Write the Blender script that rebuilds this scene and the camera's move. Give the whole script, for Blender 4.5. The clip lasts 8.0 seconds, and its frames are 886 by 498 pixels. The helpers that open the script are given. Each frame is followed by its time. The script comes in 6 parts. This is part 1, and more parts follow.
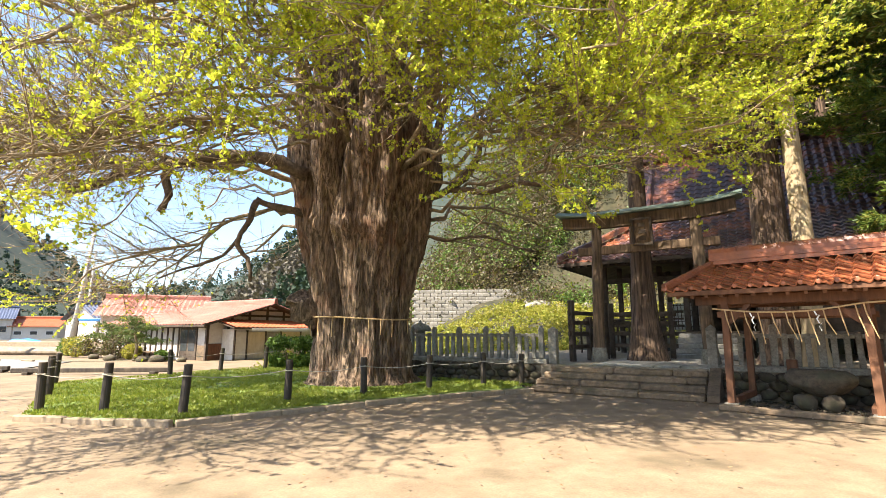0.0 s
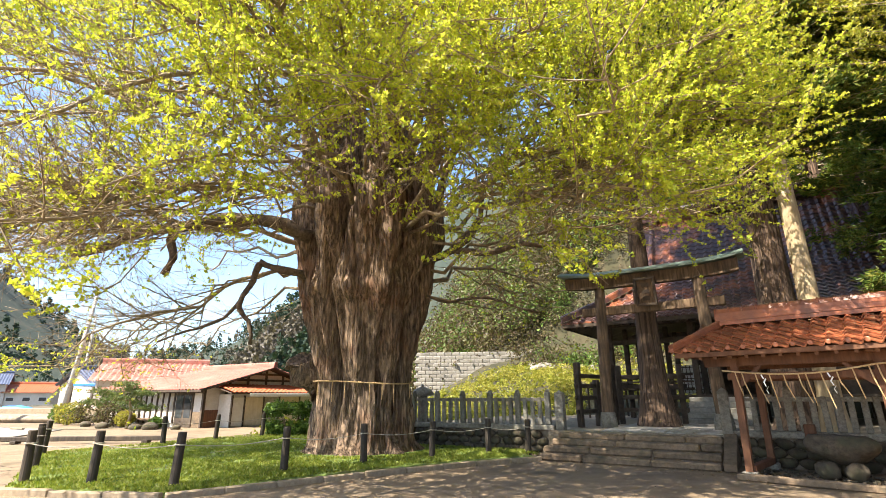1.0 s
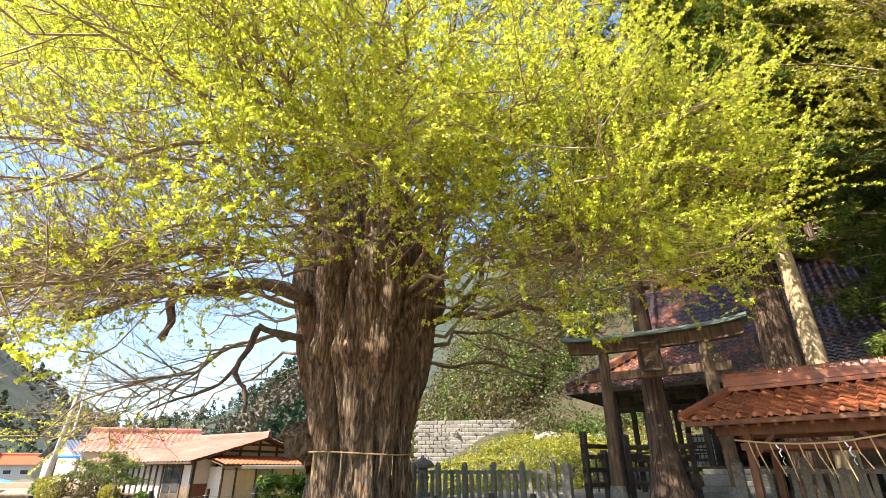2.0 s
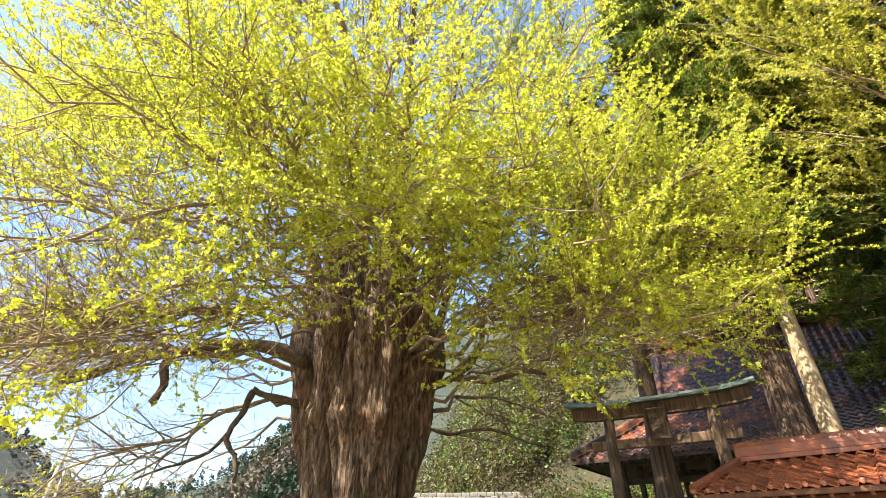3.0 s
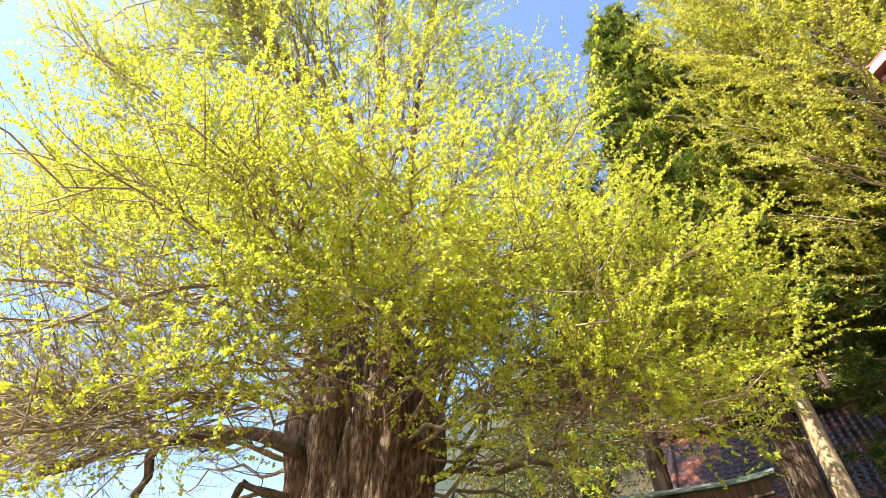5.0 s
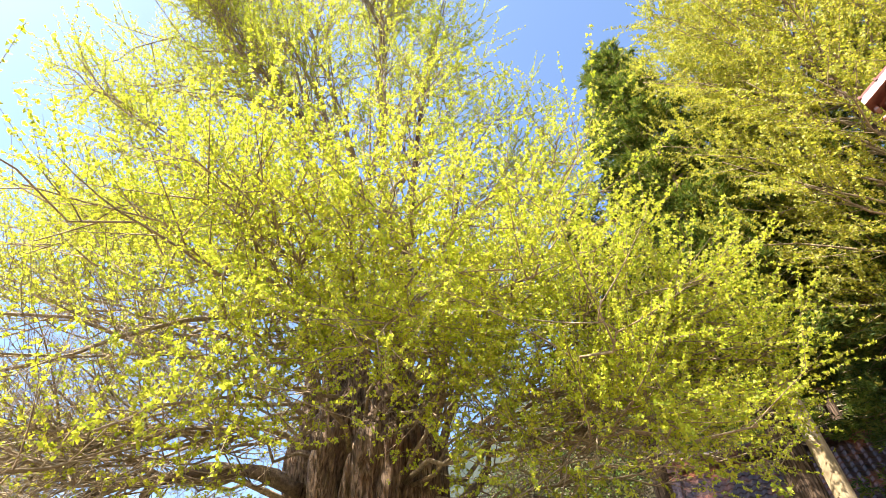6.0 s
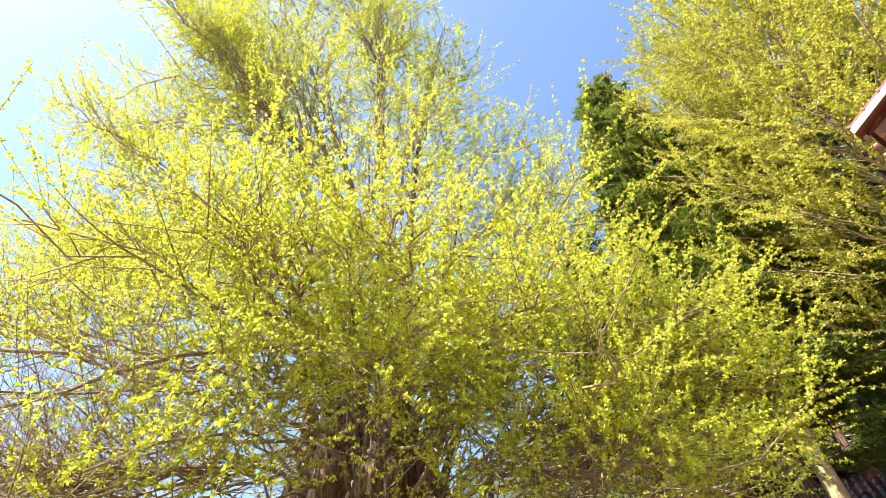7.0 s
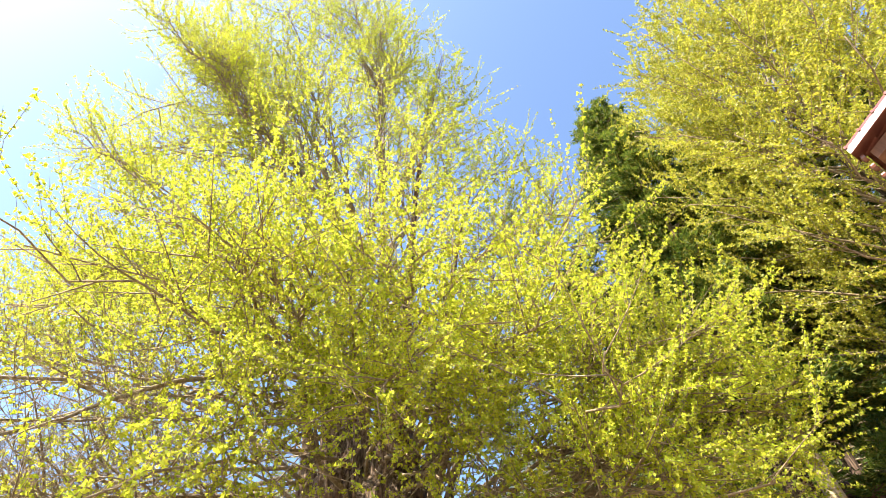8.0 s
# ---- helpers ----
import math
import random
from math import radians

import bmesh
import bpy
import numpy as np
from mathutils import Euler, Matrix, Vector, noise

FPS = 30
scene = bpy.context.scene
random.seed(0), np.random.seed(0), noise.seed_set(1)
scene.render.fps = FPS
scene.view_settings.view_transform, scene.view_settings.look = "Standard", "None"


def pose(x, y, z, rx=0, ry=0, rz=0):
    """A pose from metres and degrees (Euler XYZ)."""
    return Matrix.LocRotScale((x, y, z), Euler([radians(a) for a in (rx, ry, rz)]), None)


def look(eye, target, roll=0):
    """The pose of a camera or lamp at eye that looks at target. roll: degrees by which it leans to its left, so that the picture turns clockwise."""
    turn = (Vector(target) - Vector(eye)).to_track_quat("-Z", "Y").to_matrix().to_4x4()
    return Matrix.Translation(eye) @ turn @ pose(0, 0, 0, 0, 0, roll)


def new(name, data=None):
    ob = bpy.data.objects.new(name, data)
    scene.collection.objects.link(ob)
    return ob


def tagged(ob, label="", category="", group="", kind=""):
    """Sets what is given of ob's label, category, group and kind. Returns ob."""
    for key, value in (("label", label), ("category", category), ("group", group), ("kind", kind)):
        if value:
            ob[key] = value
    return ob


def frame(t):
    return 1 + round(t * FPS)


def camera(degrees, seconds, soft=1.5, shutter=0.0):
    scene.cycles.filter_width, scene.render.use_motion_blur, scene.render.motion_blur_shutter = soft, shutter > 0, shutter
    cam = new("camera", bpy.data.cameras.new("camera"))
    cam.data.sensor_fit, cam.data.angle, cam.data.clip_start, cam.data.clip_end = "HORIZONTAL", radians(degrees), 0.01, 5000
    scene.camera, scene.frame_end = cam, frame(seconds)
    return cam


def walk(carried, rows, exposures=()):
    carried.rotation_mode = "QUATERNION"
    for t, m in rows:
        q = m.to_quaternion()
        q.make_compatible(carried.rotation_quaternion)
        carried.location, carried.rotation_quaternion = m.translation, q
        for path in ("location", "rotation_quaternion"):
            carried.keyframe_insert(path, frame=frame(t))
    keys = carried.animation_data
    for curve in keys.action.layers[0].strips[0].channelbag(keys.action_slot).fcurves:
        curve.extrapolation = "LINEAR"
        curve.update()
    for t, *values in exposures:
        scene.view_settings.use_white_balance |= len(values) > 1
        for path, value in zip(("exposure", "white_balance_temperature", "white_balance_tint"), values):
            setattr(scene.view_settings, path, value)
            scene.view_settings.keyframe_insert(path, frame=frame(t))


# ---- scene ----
cam = camera(84.0, 8.0, soft=0.5)

# seconds, yaw, pitch, roll
ROWS = [(0.0, 0.0, 9.6, 0.0), (0.5, 0.11, 12.92, 0.1), (1.0, 0.34, 16.71, 0.24), (1.5, 0.47, 20.33, 0.34), (3.0, 0.38, 31.2, 0.13),
        (3.5, 0.45, 34.06, 0.02), (4.0, 0.48, 36.71, 0.02), (4.5, 0.42, 38.79, 0.01), (6.0, 0.85, 44.27, 0.26), (6.5, 1.1, 46.09, 0.52),
        (7.0, 1.2, 47.87, 0.78), (7.5, 1.32, 49.44, 0.92), (8.0, 1.57, 50.48, 0.99)]
walk(cam, [(t, pose(0, 0, 1.5, 90 + p, r, y)) for t, y, p, r in ROWS], exposures=[(0.0, 2.08), (8.0, 2.08)])

# ---- light ----
SUN_FROM = Vector((-0.51, -0.33, 0.80)).normalized()
world = bpy.data.worlds.new("world")
scene.world = world
world.use_nodes = True
sky = world.node_tree.nodes.new("ShaderNodeTexSky")
sky.sky_type, sky.sun_disc = "NISHITA", False
sky.sun_elevation = math.asin(SUN_FROM.z)
sky.sun_rotation = math.atan2(SUN_FROM.x, SUN_FROM.y)
sky.dust_density, sky.air_density, sky.ozone_density = 1.2, 1.0, 3.0
backdrop = world.node_tree.nodes["Background"]
backdrop.inputs["Strength"].default_value = 0.098
world.node_tree.links.new(sky.outputs[0], backdrop.inputs["Color"])
sun = new("sun", bpy.data.lights.new("sun", "SUN"))
sun.data.energy, sun.data.angle, sun.data.color = 5.0, radians(0.53), (1.0, 0.91, 0.77)
sun.matrix_world = look(SUN_FROM * 60, (0, 0, 0))


# ---- materials ----
def ramp(nt, src, stops):
    node = nt.nodes.new("ShaderNodeValToRGB")
    el = node.color_ramp.elements
    while len(el) < len(stops):
        el.new(0.5)
    for e, (p, c) in zip(el, stops):
        e.position, e.color = p, (*c, 1)
    nt.links.new(src, node.inputs[0])
    return node.outputs[0]


def noise_node(nt, coord, scale, detail=5, stretch=(1, 1, 1), rough=0.6):
    m = nt.nodes.new("ShaderNodeMapping")
    m.inputs["Scale"].default_value = stretch
    nt.links.new(coord, m.inputs[0])
    n = nt.nodes.new("ShaderNodeTexNoise")
    n.inputs["Scale"].default_value, n.inputs["Detail"].default_value, n.inputs["Roughness"].default_value = scale, detail, rough
    nt.links.new(m.outputs[0], n.inputs["Vector"])
    return n.outputs["Fac"]


def mixed(nt, fac, a, b, mode="MIX"):
    n = nt.nodes.new("ShaderNodeMix")
    n.data_type, n.blend_type = "RGBA", mode
    for socket, v in ((n.inputs[0], fac), (n.inputs[6], a), (n.inputs[7], b)):
        if isinstance(v, (float, int)):
            socket.default_value = v
        elif isinstance(v, tuple):
            socket.default_value = (*v, 1)
        else:
            nt.links.new(v, socket)
    return n.outputs[2]


def surface(name, dark, light, scale=6.0, rough=0.8, bump=0.3, stretch=(1, 1, 1), stain=None, stain_scale=0.7, spread=0.0, metal=0.0,
            depth=0.02, island=False, spec=0.4, stain_at=(0.5, 0.72), cracks=0.0):
    """A material with grain, a second, larger stain and a relief; spread: how far single pieces differ in brightness."""
    mat = bpy.data.materials.new(name)
    mat.use_nodes = True
    nt = mat.node_tree
    p = nt.nodes["Principled BSDF"]
    co = nt.nodes.new("ShaderNodeTexCoord").outputs["Object"]
    fine = noise_node(nt, co, scale, 7, stretch, 0.65)
    col = ramp(nt, fine, [(0.3, dark), (0.7, light)])
    if stain:
        big = noise_node(nt, co, stain_scale, 5, (1, 1, 1), 0.6)
        f = ramp(nt, big, [(stain_at[0], (0, 0, 0)), (stain_at[1], (1, 1, 1))])
        col = mixed(nt, f, col, stain)
    if spread:
        if island:
            rnd = nt.nodes.new("ShaderNodeNewGeometry").outputs["Random Per Island"]
        else:
            rnd = nt.nodes.new("ShaderNodeObjectInfo").outputs["Random"]
        mr = nt.nodes.new("ShaderNodeMapRange")
        mr.inputs[3].default_value, mr.inputs[4].default_value = 1 - spread, 1 + spread * 0.6
        nt.links.new(rnd, mr.inputs[0])
        hsv = nt.nodes.new("ShaderNodeHueSaturation")
        nt.links.new(mr.outputs[0], hsv.inputs["Value"])
        nt.links.new(col, hsv.inputs["Color"])
        col = hsv.outputs[0]
    relief = fine
    if cracks:
        seam = noise_node(nt, co, scale * 1.6, 4, (1, 1, 0.07), 0.55)
        seam = ramp(nt, seam, [(0.41, (0, 0, 0)), (0.52, (1, 1, 1))])
        col = mixed(nt, cracks, col, seam, "MULTIPLY")
        relief = mixed(nt, 0.6, fine, seam)
    nt.links.new(col, p.inputs["Base Color"])
    p.inputs["Roughness"].default_value, p.inputs["Metallic"].default_value = rough, metal
    p.inputs["Specular IOR Level"].default_value = spec
    if bump:
        b = nt.nodes.new("ShaderNodeBump")
        b.inputs["Strength"].default_value, b.inputs["Distance"].default_value = bump, depth
        nt.links.new(relief, b.inputs["Height"])
        nt.links.new(b.outputs[0], p.inputs["Normal"])
    return mat


def foliage(name, tones, through_share=0.45, through_tint=(1.0, 1.0, 0.6), rough=0.5):
    """Leaves: every leaf or needle spray takes a tone of its own; part of the light passes through."""
    mat = bpy.data.materials.new(name)
    mat.use_nodes = True
    nt = mat.node_tree
    p = nt.nodes["Principled BSDF"]
    rnd = nt.nodes.new("ShaderNodeNewGeometry").outputs["Random Per Island"]
    col = ramp(nt, rnd, [(i / (len(tones) - 1), c) for i, c in enumerate(tones)])
    co = nt.nodes.new("ShaderNodeTexCoord").outputs["Object"]
    big = noise_node(nt, co, 0.45, 3)
    mr = nt.nodes.new("ShaderNodeMapRange")
    mr.inputs[1].default_value, mr.inputs[2].default_value, mr.inputs[3].default_value, mr.inputs[4].default_value = 0.3, 0.7, 0.8, 1.15
    nt.links.new(big, mr.inputs[0])
    hsv = nt.nodes.new("ShaderNodeHueSaturation")
    nt.links.new(mr.outputs[0], hsv.inputs["Value"])
    nt.links.new(col, hsv.inputs["Color"])
    nt.links.new(hsv.outputs[0], p.inputs["Base Color"])
    p.inputs["Roughness"].default_value, p.inputs["Specular IOR Level"].default_value = rough, 0.3
    t = nt.nodes.new("ShaderNodeBsdfTranslucent")
    nt.links.new(mixed(nt, 1.0, hsv.outputs[0], through_tint, "MULTIPLY"), t.inputs["Color"])
    m = nt.nodes.new("ShaderNodeMixShader")
    m.inputs[0].default_value = through_share
    nt.links.new(p.outputs[0], m.inputs[1])
    nt.links.new(t.outputs[0], m.inputs[2])
    nt.links.new(m.outputs[0], nt.nodes["Material Output"].inputs["Surface"])
    return mat


M_BARK = surface("ginkgo_bark", (0.038, 0.023, 0.015), (0.39, 0.27, 0.18), 11, 0.95, 1.0, (1, 1, 0.26), stain=(0.18, 0.085, 0.045), stain_scale=0.8, depth=0.10, cracks=0.42)
M_TWIG = surface("branch_bark", (0.11, 0.080, 0.048), (0.38, 0.29, 0.18), 12, 0.9, 0.4)
M_LIMB = surface("dark_limb_bark", (0.030, 0.021, 0.015), (0.18, 0.128, 0.086), 9, 0.92, 0.6)
M_LEAF = foliage("young_ginkgo_leaves", [(0.33, 0.43, 0.04), (0.45, 0.52, 0.05), (0.55, 0.57, 0.06), (0.63, 0.60, 0.09)], 0.62, (1.0, 0.98, 0.7))
M_LEAF_FAR = foliage("gold_green_leaves", [(0.26, 0.31, 0.05), (0.44, 0.44, 0.07), (0.58, 0.53, 0.10)], 0.5, (1.0, 1.0, 0.5))
M_CEDAR = foliage("cedar_needles", [(0.045, 0.085, 0.02), (0.10, 0.155, 0.028), (0.16, 0.21, 0.036), (0.26, 0.23, 0.06)], 0.45)
M_FARWOOD = foliage("far_conifer_needles", [(0.016, 0.034, 0.020), (0.028, 0.05, 0.028), (0.045, 0.065, 0.035)], 0.2)
M_FARBROAD = foliage("far_budding_woods", [(0.06, 0.052, 0.045), (0.10, 0.085, 0.065), (0.13, 0.115, 0.075)], 0.2)
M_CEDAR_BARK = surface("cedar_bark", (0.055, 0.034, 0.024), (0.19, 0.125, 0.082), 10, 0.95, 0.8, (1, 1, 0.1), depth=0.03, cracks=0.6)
# lighter copy of the cedar bark: the sun on one trunk is in its colour
M_CEDAR_SUNLIT = surface("sunlit_cedar_bark", (0.20, 0.14, 0.08), (0.46, 0.35, 0.21), 9, 0.9, 0.6, (1, 1, 0.12), stain=(0.36, 0.32, 0.22), stain_scale=1.2, depth=0.02)


# ---- mesh building ----
class Geo:
    """Vertices and faces gathered before they become one mesh."""

    def __init__(self):
        self.v, self.f = [], []

    def add(self, vs, fs, m=None):
        n = len(self.v)
        self.v += [tuple(m @ Vector(p)) for p in vs] if m is not None else [tuple(p) for p in vs]
        self.f += [tuple(i + n for i in f) for f in fs]
        return self

    def box(self, c, s, bevel=0.0, m=None):
        """A box by its centre and size, its edges chamfered."""
        x, y, z = (a / 2 for a in s)
        b = min(bevel, x * 0.9, y * 0.9, z * 0.9)
        if b <= 0:
            vs = [(i * x, j * y, k * z) for i in (-1, 1) for j in (-1, 1) for k in (-1, 1)]
            fs = [(0, 1, 3, 2), (4, 6, 7, 5), (0, 4, 5, 1), (2, 3, 7, 6), (0, 2, 6, 4), (1, 5, 7, 3)]
        else:
            vs, idx = [], {}
            for i in (-1, 1):
                for j in (-1, 1):
                    for k in (-1, 1):
                        for a, p in enumerate(((i * x, j * (y - b), k * (z - b)), (i * (x - b), j * y, k * (z - b)), (i * (x - b), j * (y - b), k * z))):
                            idx[i, j, k, a] = len(vs)
                            vs.append(p)
            fs = []
            q = ((-1, -1), (1, -1), (1, 1), (-1, 1))
            for e in (-1, 1):
                fs.append([idx[e, j, k, 0] for j, k in q][::e])
                fs.append([idx[i, e, k, 1] for i, k in q][::-e])
                fs.append([idx[i, j, e, 2] for i, j in q][::e])
            for i, j in q:
                fs.append((idx[i, j, -1, 0], idx[i, j, -1, 1], idx[i, j, 1, 1], idx[i, j, 1, 0]))
                fs.append((idx[i, -1, j, 0], idx[i, -1, j, 2], idx[i, 1, j, 2], idx[i, 1, j, 0]))
                fs.append((idx[-1, i, j, 1], idx[-1, i, j, 2], idx[1, i, j, 2], idx[1, i, j, 1]))
            fs += [(idx[i, j, k, 0], idx[i, j, k, 1], idx[i, j, k, 2]) for i in (-1, 1) for j in (-1, 1) for k in (-1, 1)]
        off = Matrix.Translation(c)
        return self.add(vs, fs, m @ off if m is not None else off)

    def tube(self, pts, radii, n=8, cap=True, wobble=0.0):
        """A tapered tube along points."""
        pts = [Vector(p) for p in pts]
        base = len(self.v)
        side = None
        for i, p in enumerate(pts):
            d = (pts[min(i + 1, len(pts) - 1)] - pts[max(i - 1, 0)]).normalized()
            if side is None:
                side = d.orthogonal().normalized()
            side = (side - d * side.dot(d)).normalized()
            up = d.cross(side)
            r = radii[i] if hasattr(radii, "__len__") else radii
            for k in range(n):
                a = 2 * math.pi * k / n
                q = p + (side * math.cos(a) + up * math.sin(a)) * r
                if wobble:
                    q += (q - p) * wobble * noise.noise(q * 2.5 / max(r, 0.05) * 0.3)
                self.v.append(tuple(q))
        for i in range(len(pts) - 1):
            for k in range(n):
                a, b = base + i * n + k, base + i * n + (k + 1) % n
                self.f.append((a, b, b + n, a + n))
        if cap:
            self.f.append(tuple(range(base + n - 1, base - 1, -1)))
            e = base + (len(pts) - 1) * n
            self.f.append(tuple(range(e, e + n)))
        return self

    def lathe(self, prof, n=16, m=None):
        """A turned shape from (radius, height) pairs."""
        vs = [(r * math.cos(2 * math.pi * k / n), r * math.sin(2 * math.pi * k / n), z) for r, z in prof for k in range(n)]
        fs = [(i * n + k, i * n + (k + 1) % n, (i + 1) * n + (k + 1) % n, (i + 1) * n + k) for i in range(len(prof) - 1) for k in range(n)]
        fs += [tuple(range(n - 1, -1, -1)), tuple(range((len(prof) - 1) * n, len(prof) * n))]
        return self.add(vs, fs, m)

    def prism(self, outline, t, m=None):
        """A flat outline in x, z made t thick along y."""
        n = len(outline)
        vs = [(x, -t / 2, z) for x, z in outline] + [(x, t / 2, z) for x, z in outline]
        fs = [tuple(range(n)), tuple(range(2 * n - 1, n - 1, -1))] + [(i, i + n, (i + 1) % n + n, (i + 1) % n) for i in range(n)]
        return self.add(vs, fs, m)

    def rock(self, c, s, seed=0, n=10):
        """A rounded, uneven stone."""
        vs, fs = [], []
        for i in range(n + 1):
            for k in range(2 * n):
                a, b = math.pi * i / n, math.pi * k / n
                d = Vector((math.sin(a) * math.cos(b), math.sin(a) * math.sin(b), math.cos(a)))
                q = d * (1 + 0.28 * noise.noise(d * 1.3 + Vector((seed * 7.1, seed, 0))) + 0.07 * noise.noise(d * 4 + Vector((seed, 3, 1))))
                vs.append((c[0] + q.x * s[0], c[1] + q.y * s[1], c[2] + q.z * s[2]))
        for i in range(n):
            for k in range(2 * n):
                j = (k + 1) % (2 * n)
                fs.append((i * 2 * n + k, (i + 1) * 2 * n + k, (i + 1) * 2 * n + j, i * 2 * n + j))
        return self.add(vs, fs)

    def mesh(self, name, mat, smooth=False):
        me = bpy.data.meshes.new(name)
        me.from_pydata(self.v, [], self.f)
        if mat:
            me.materials.append(mat)
        if smooth:
            me.polygons.foreach_set("use_smooth", [True] * len(me.polygons))
        me.update()
        return me


def array_mesh(name, mat, verts, quads):
    """A large mesh straight from arrays of corners and faces of one kind."""
    me = bpy.data.meshes.new(name)
    me.vertices.add(len(verts))
    me.vertices.foreach_set("co", np.asarray(verts, np.float32).ravel())
    quads = np.asarray(quads, np.int32)
    me.loops.add(quads.size)
    me.loops.foreach_set("vertex_index", quads.ravel())
    me.polygons.add(len(quads))
    me.polygons.foreach_set("loop_start", np.arange(len(quads), dtype=np.int32) * quads.shape[1])
    me.polygons.foreach_set("loop_total", np.full(len(quads), quads.shape[1], np.int32))
    me.materials.append(mat)
    me.update(calc_edges=True)
    return me


def thing(name, m, label, category, group="", kind=""):
    ob = new(name)
    ob.empty_display_size = 0.1
    ob.matrix_basis = m
    return tagged(ob, label, category, group, kind)


def part(name, geo, material, parent, label="", smooth=False, kind=""):
    """One mesh object under a thing or a part; the mesh is in the parent's space."""
    me = geo.mesh(name, material, smooth) if isinstance(geo, Geo) else geo
    ob = new(name, me)
    ob.parent = parent
    return tagged(ob, label, kind=kind)


def single(name, geo, material, m, label, category, group="", kind="", smooth=False):
    me = geo.mesh(name, material, smooth) if isinstance(geo, Geo) else geo
    ob = new(name, me)
    ob.matrix_basis = m
    return tagged(ob, label, category, group, kind)


HERE = Matrix.Identity(4)


def step(a, b, x):
    t = min(1.0, max(0.0, (x - a) / (b - a)))
    return t * t * (3 - 2 * t)


# ---- ground: one sheet that rises to the hills ----
def height(x, y):
    d = math.hypot(x, y)
    hill = 30 * step(22, 70, y + 0.35 * x) * step(-8, 26, x + 0.10 * (y - 30)) + 38 * step(60, 170, y + 0.3 * x) * step(-40, 60, x)
    wall_line = y - 43.0 + 0.105 * (x - 1.6)
    bench = min(hill, 0.19 * max(0.0, y - 21.0))
    hill += (bench - hill) * step(2.6, 0.4, wall_line) * step(20, 12, x)
    hill += 30 * step(14, 70, x + 0.2 * y - 8) * step(5, 30, y + x - 14)
    far = 62 * step(150, 420, d) * (0.55 + 0.6 * noise.noise(Vector((x / 190, y / 190, 3.1)))) * step(-0.2, 0.5, y / max(d, 1))
    far += 62 * step(200, 420, d) * step(-0.5, -0.8, x / max(d, 1)) * step(0.2, 0.6, y / max(d, 1))
    far += 30 * step(110, 210, d) * step(-0.43, -0.27, x / max(d, 1)) * step(0.2, 0.6, y / max(d, 1)) * step(0.25, -0.1, x / max(d, 1))
    rough = 0.02 * noise.noise(Vector((x * 0.5, y * 0.5, 0))) * step(2, 12, d)
    rough += 1.6 * step(40, 110, d) * noise.noise(Vector((x / 14, y / 14, 1)))* step(24, 60, y)
    return hill + max(far, 0) + rough - 0.03


def axis(lo, hi, n):
    return [math.copysign(abs(t) ** 3.2, t) * (hi if t > 0 else -lo) for t in (2 * i / n - 1 for i in range(n + 1))]


def ground_material():
    """Sand on the flat, giving way to grass and leaf litter on the slopes."""
    mat = surface("ground", (0.165, 0.119, 0.075), (0.255, 0.191, 0.123), 2.2, 0.95, 0.35, stain=(0.155, 0.111, 0.068), stain_scale=0.35, depth=0.03)
    nt = mat.node_tree
    p = nt.nodes["Principled BSDF"]
    sand = p.inputs["Base Color"].links[0].from_socket
    co = nt.nodes.new("ShaderNodeTexCoord").outputs["Object"]
    grit = noise_node(nt, co, 55, 3)
    sand = mixed(nt, 0.35, sand, ramp(nt, grit, [(0.35, (0.25, 0.2, 0.16)), (0.65, (1, 0.95, 0.9))]), "MULTIPLY")
    turf = ramp(nt, noise_node(nt, co, 0.9, 8), [(0.3, (0.016, 0.016, 0.007)), (0.5, (0.034, 0.031, 0.013)), (0.7, (0.056, 0.042, 0.022))])
    wood = ramp(nt, noise_node(nt, co, 0.12, 8, rough=0.75), [(0.35, (0.011, 0.020, 0.014)), (0.5, (0.021, 0.032, 0.022)), (0.62, (0.04, 0.042, 0.029))])
    sep = nt.nodes.new("ShaderNodeSeparateXYZ")
    nt.links.new(co, sep.inputs[0])
    wav = nt.nodes.new("ShaderNodeMath")
    wav.operation = "MULTIPLY_ADD"
    nt.links.new(noise_node(nt, co, 0.5, 4), wav.inputs[0])
    wav.inputs[1].default_value = 1.2
    nt.links.new(sep.outputs["Z"], wav.inputs[2])
    f1 = ramp(nt, wav.outputs[0], [(0.62, (0, 0, 0)), (0.92, (1, 1, 1))])
    ln = nt.nodes.new("ShaderNodeVectorMath")
    ln.operation = "LENGTH"
    nt.links.new(co, ln.inputs[0])
    mr = nt.nodes.new("ShaderNodeMapRange")
    mr.inputs[1].default_value, mr.inputs[2].default_value = 90, 150
    nt.links.new(ln.outputs["Value"], mr.inputs[0])
    nt.links.new(mixed(nt, mr.outputs[0], mixed(nt, f1, sand, turf), wood), p.inputs["Base Color"])
    return mat


def build_ground():
    xs, ys = axis(-1500, 1500, 180), axis(-1500, 1500, 180)
    ys = [y + 8 for y in ys]
    v = [(x, y, height(x, y)) for y in ys for x in xs]
    n = len(xs)
    q = [(j * n + i, j * n + i + 1, (j + 1) * n + i + 1, (j + 1) * n + i) for j in range(len(ys) - 1) for i in range(n - 1)]
    me = array_mesh("ground", ground_material(), v, q)
    me.polygons.foreach_set("use_smooth", [True] * len(q))
    ob = new("ground", me)
    tagged(ob, "pale sandy shrine forecourt running out to wooded hills", "ground", kind="structure")


build_ground()

# ---- the great ginkgo ----
TREE = Vector((-2.36, 14.6, 0.0))
rng = np.random.default_rng(7)


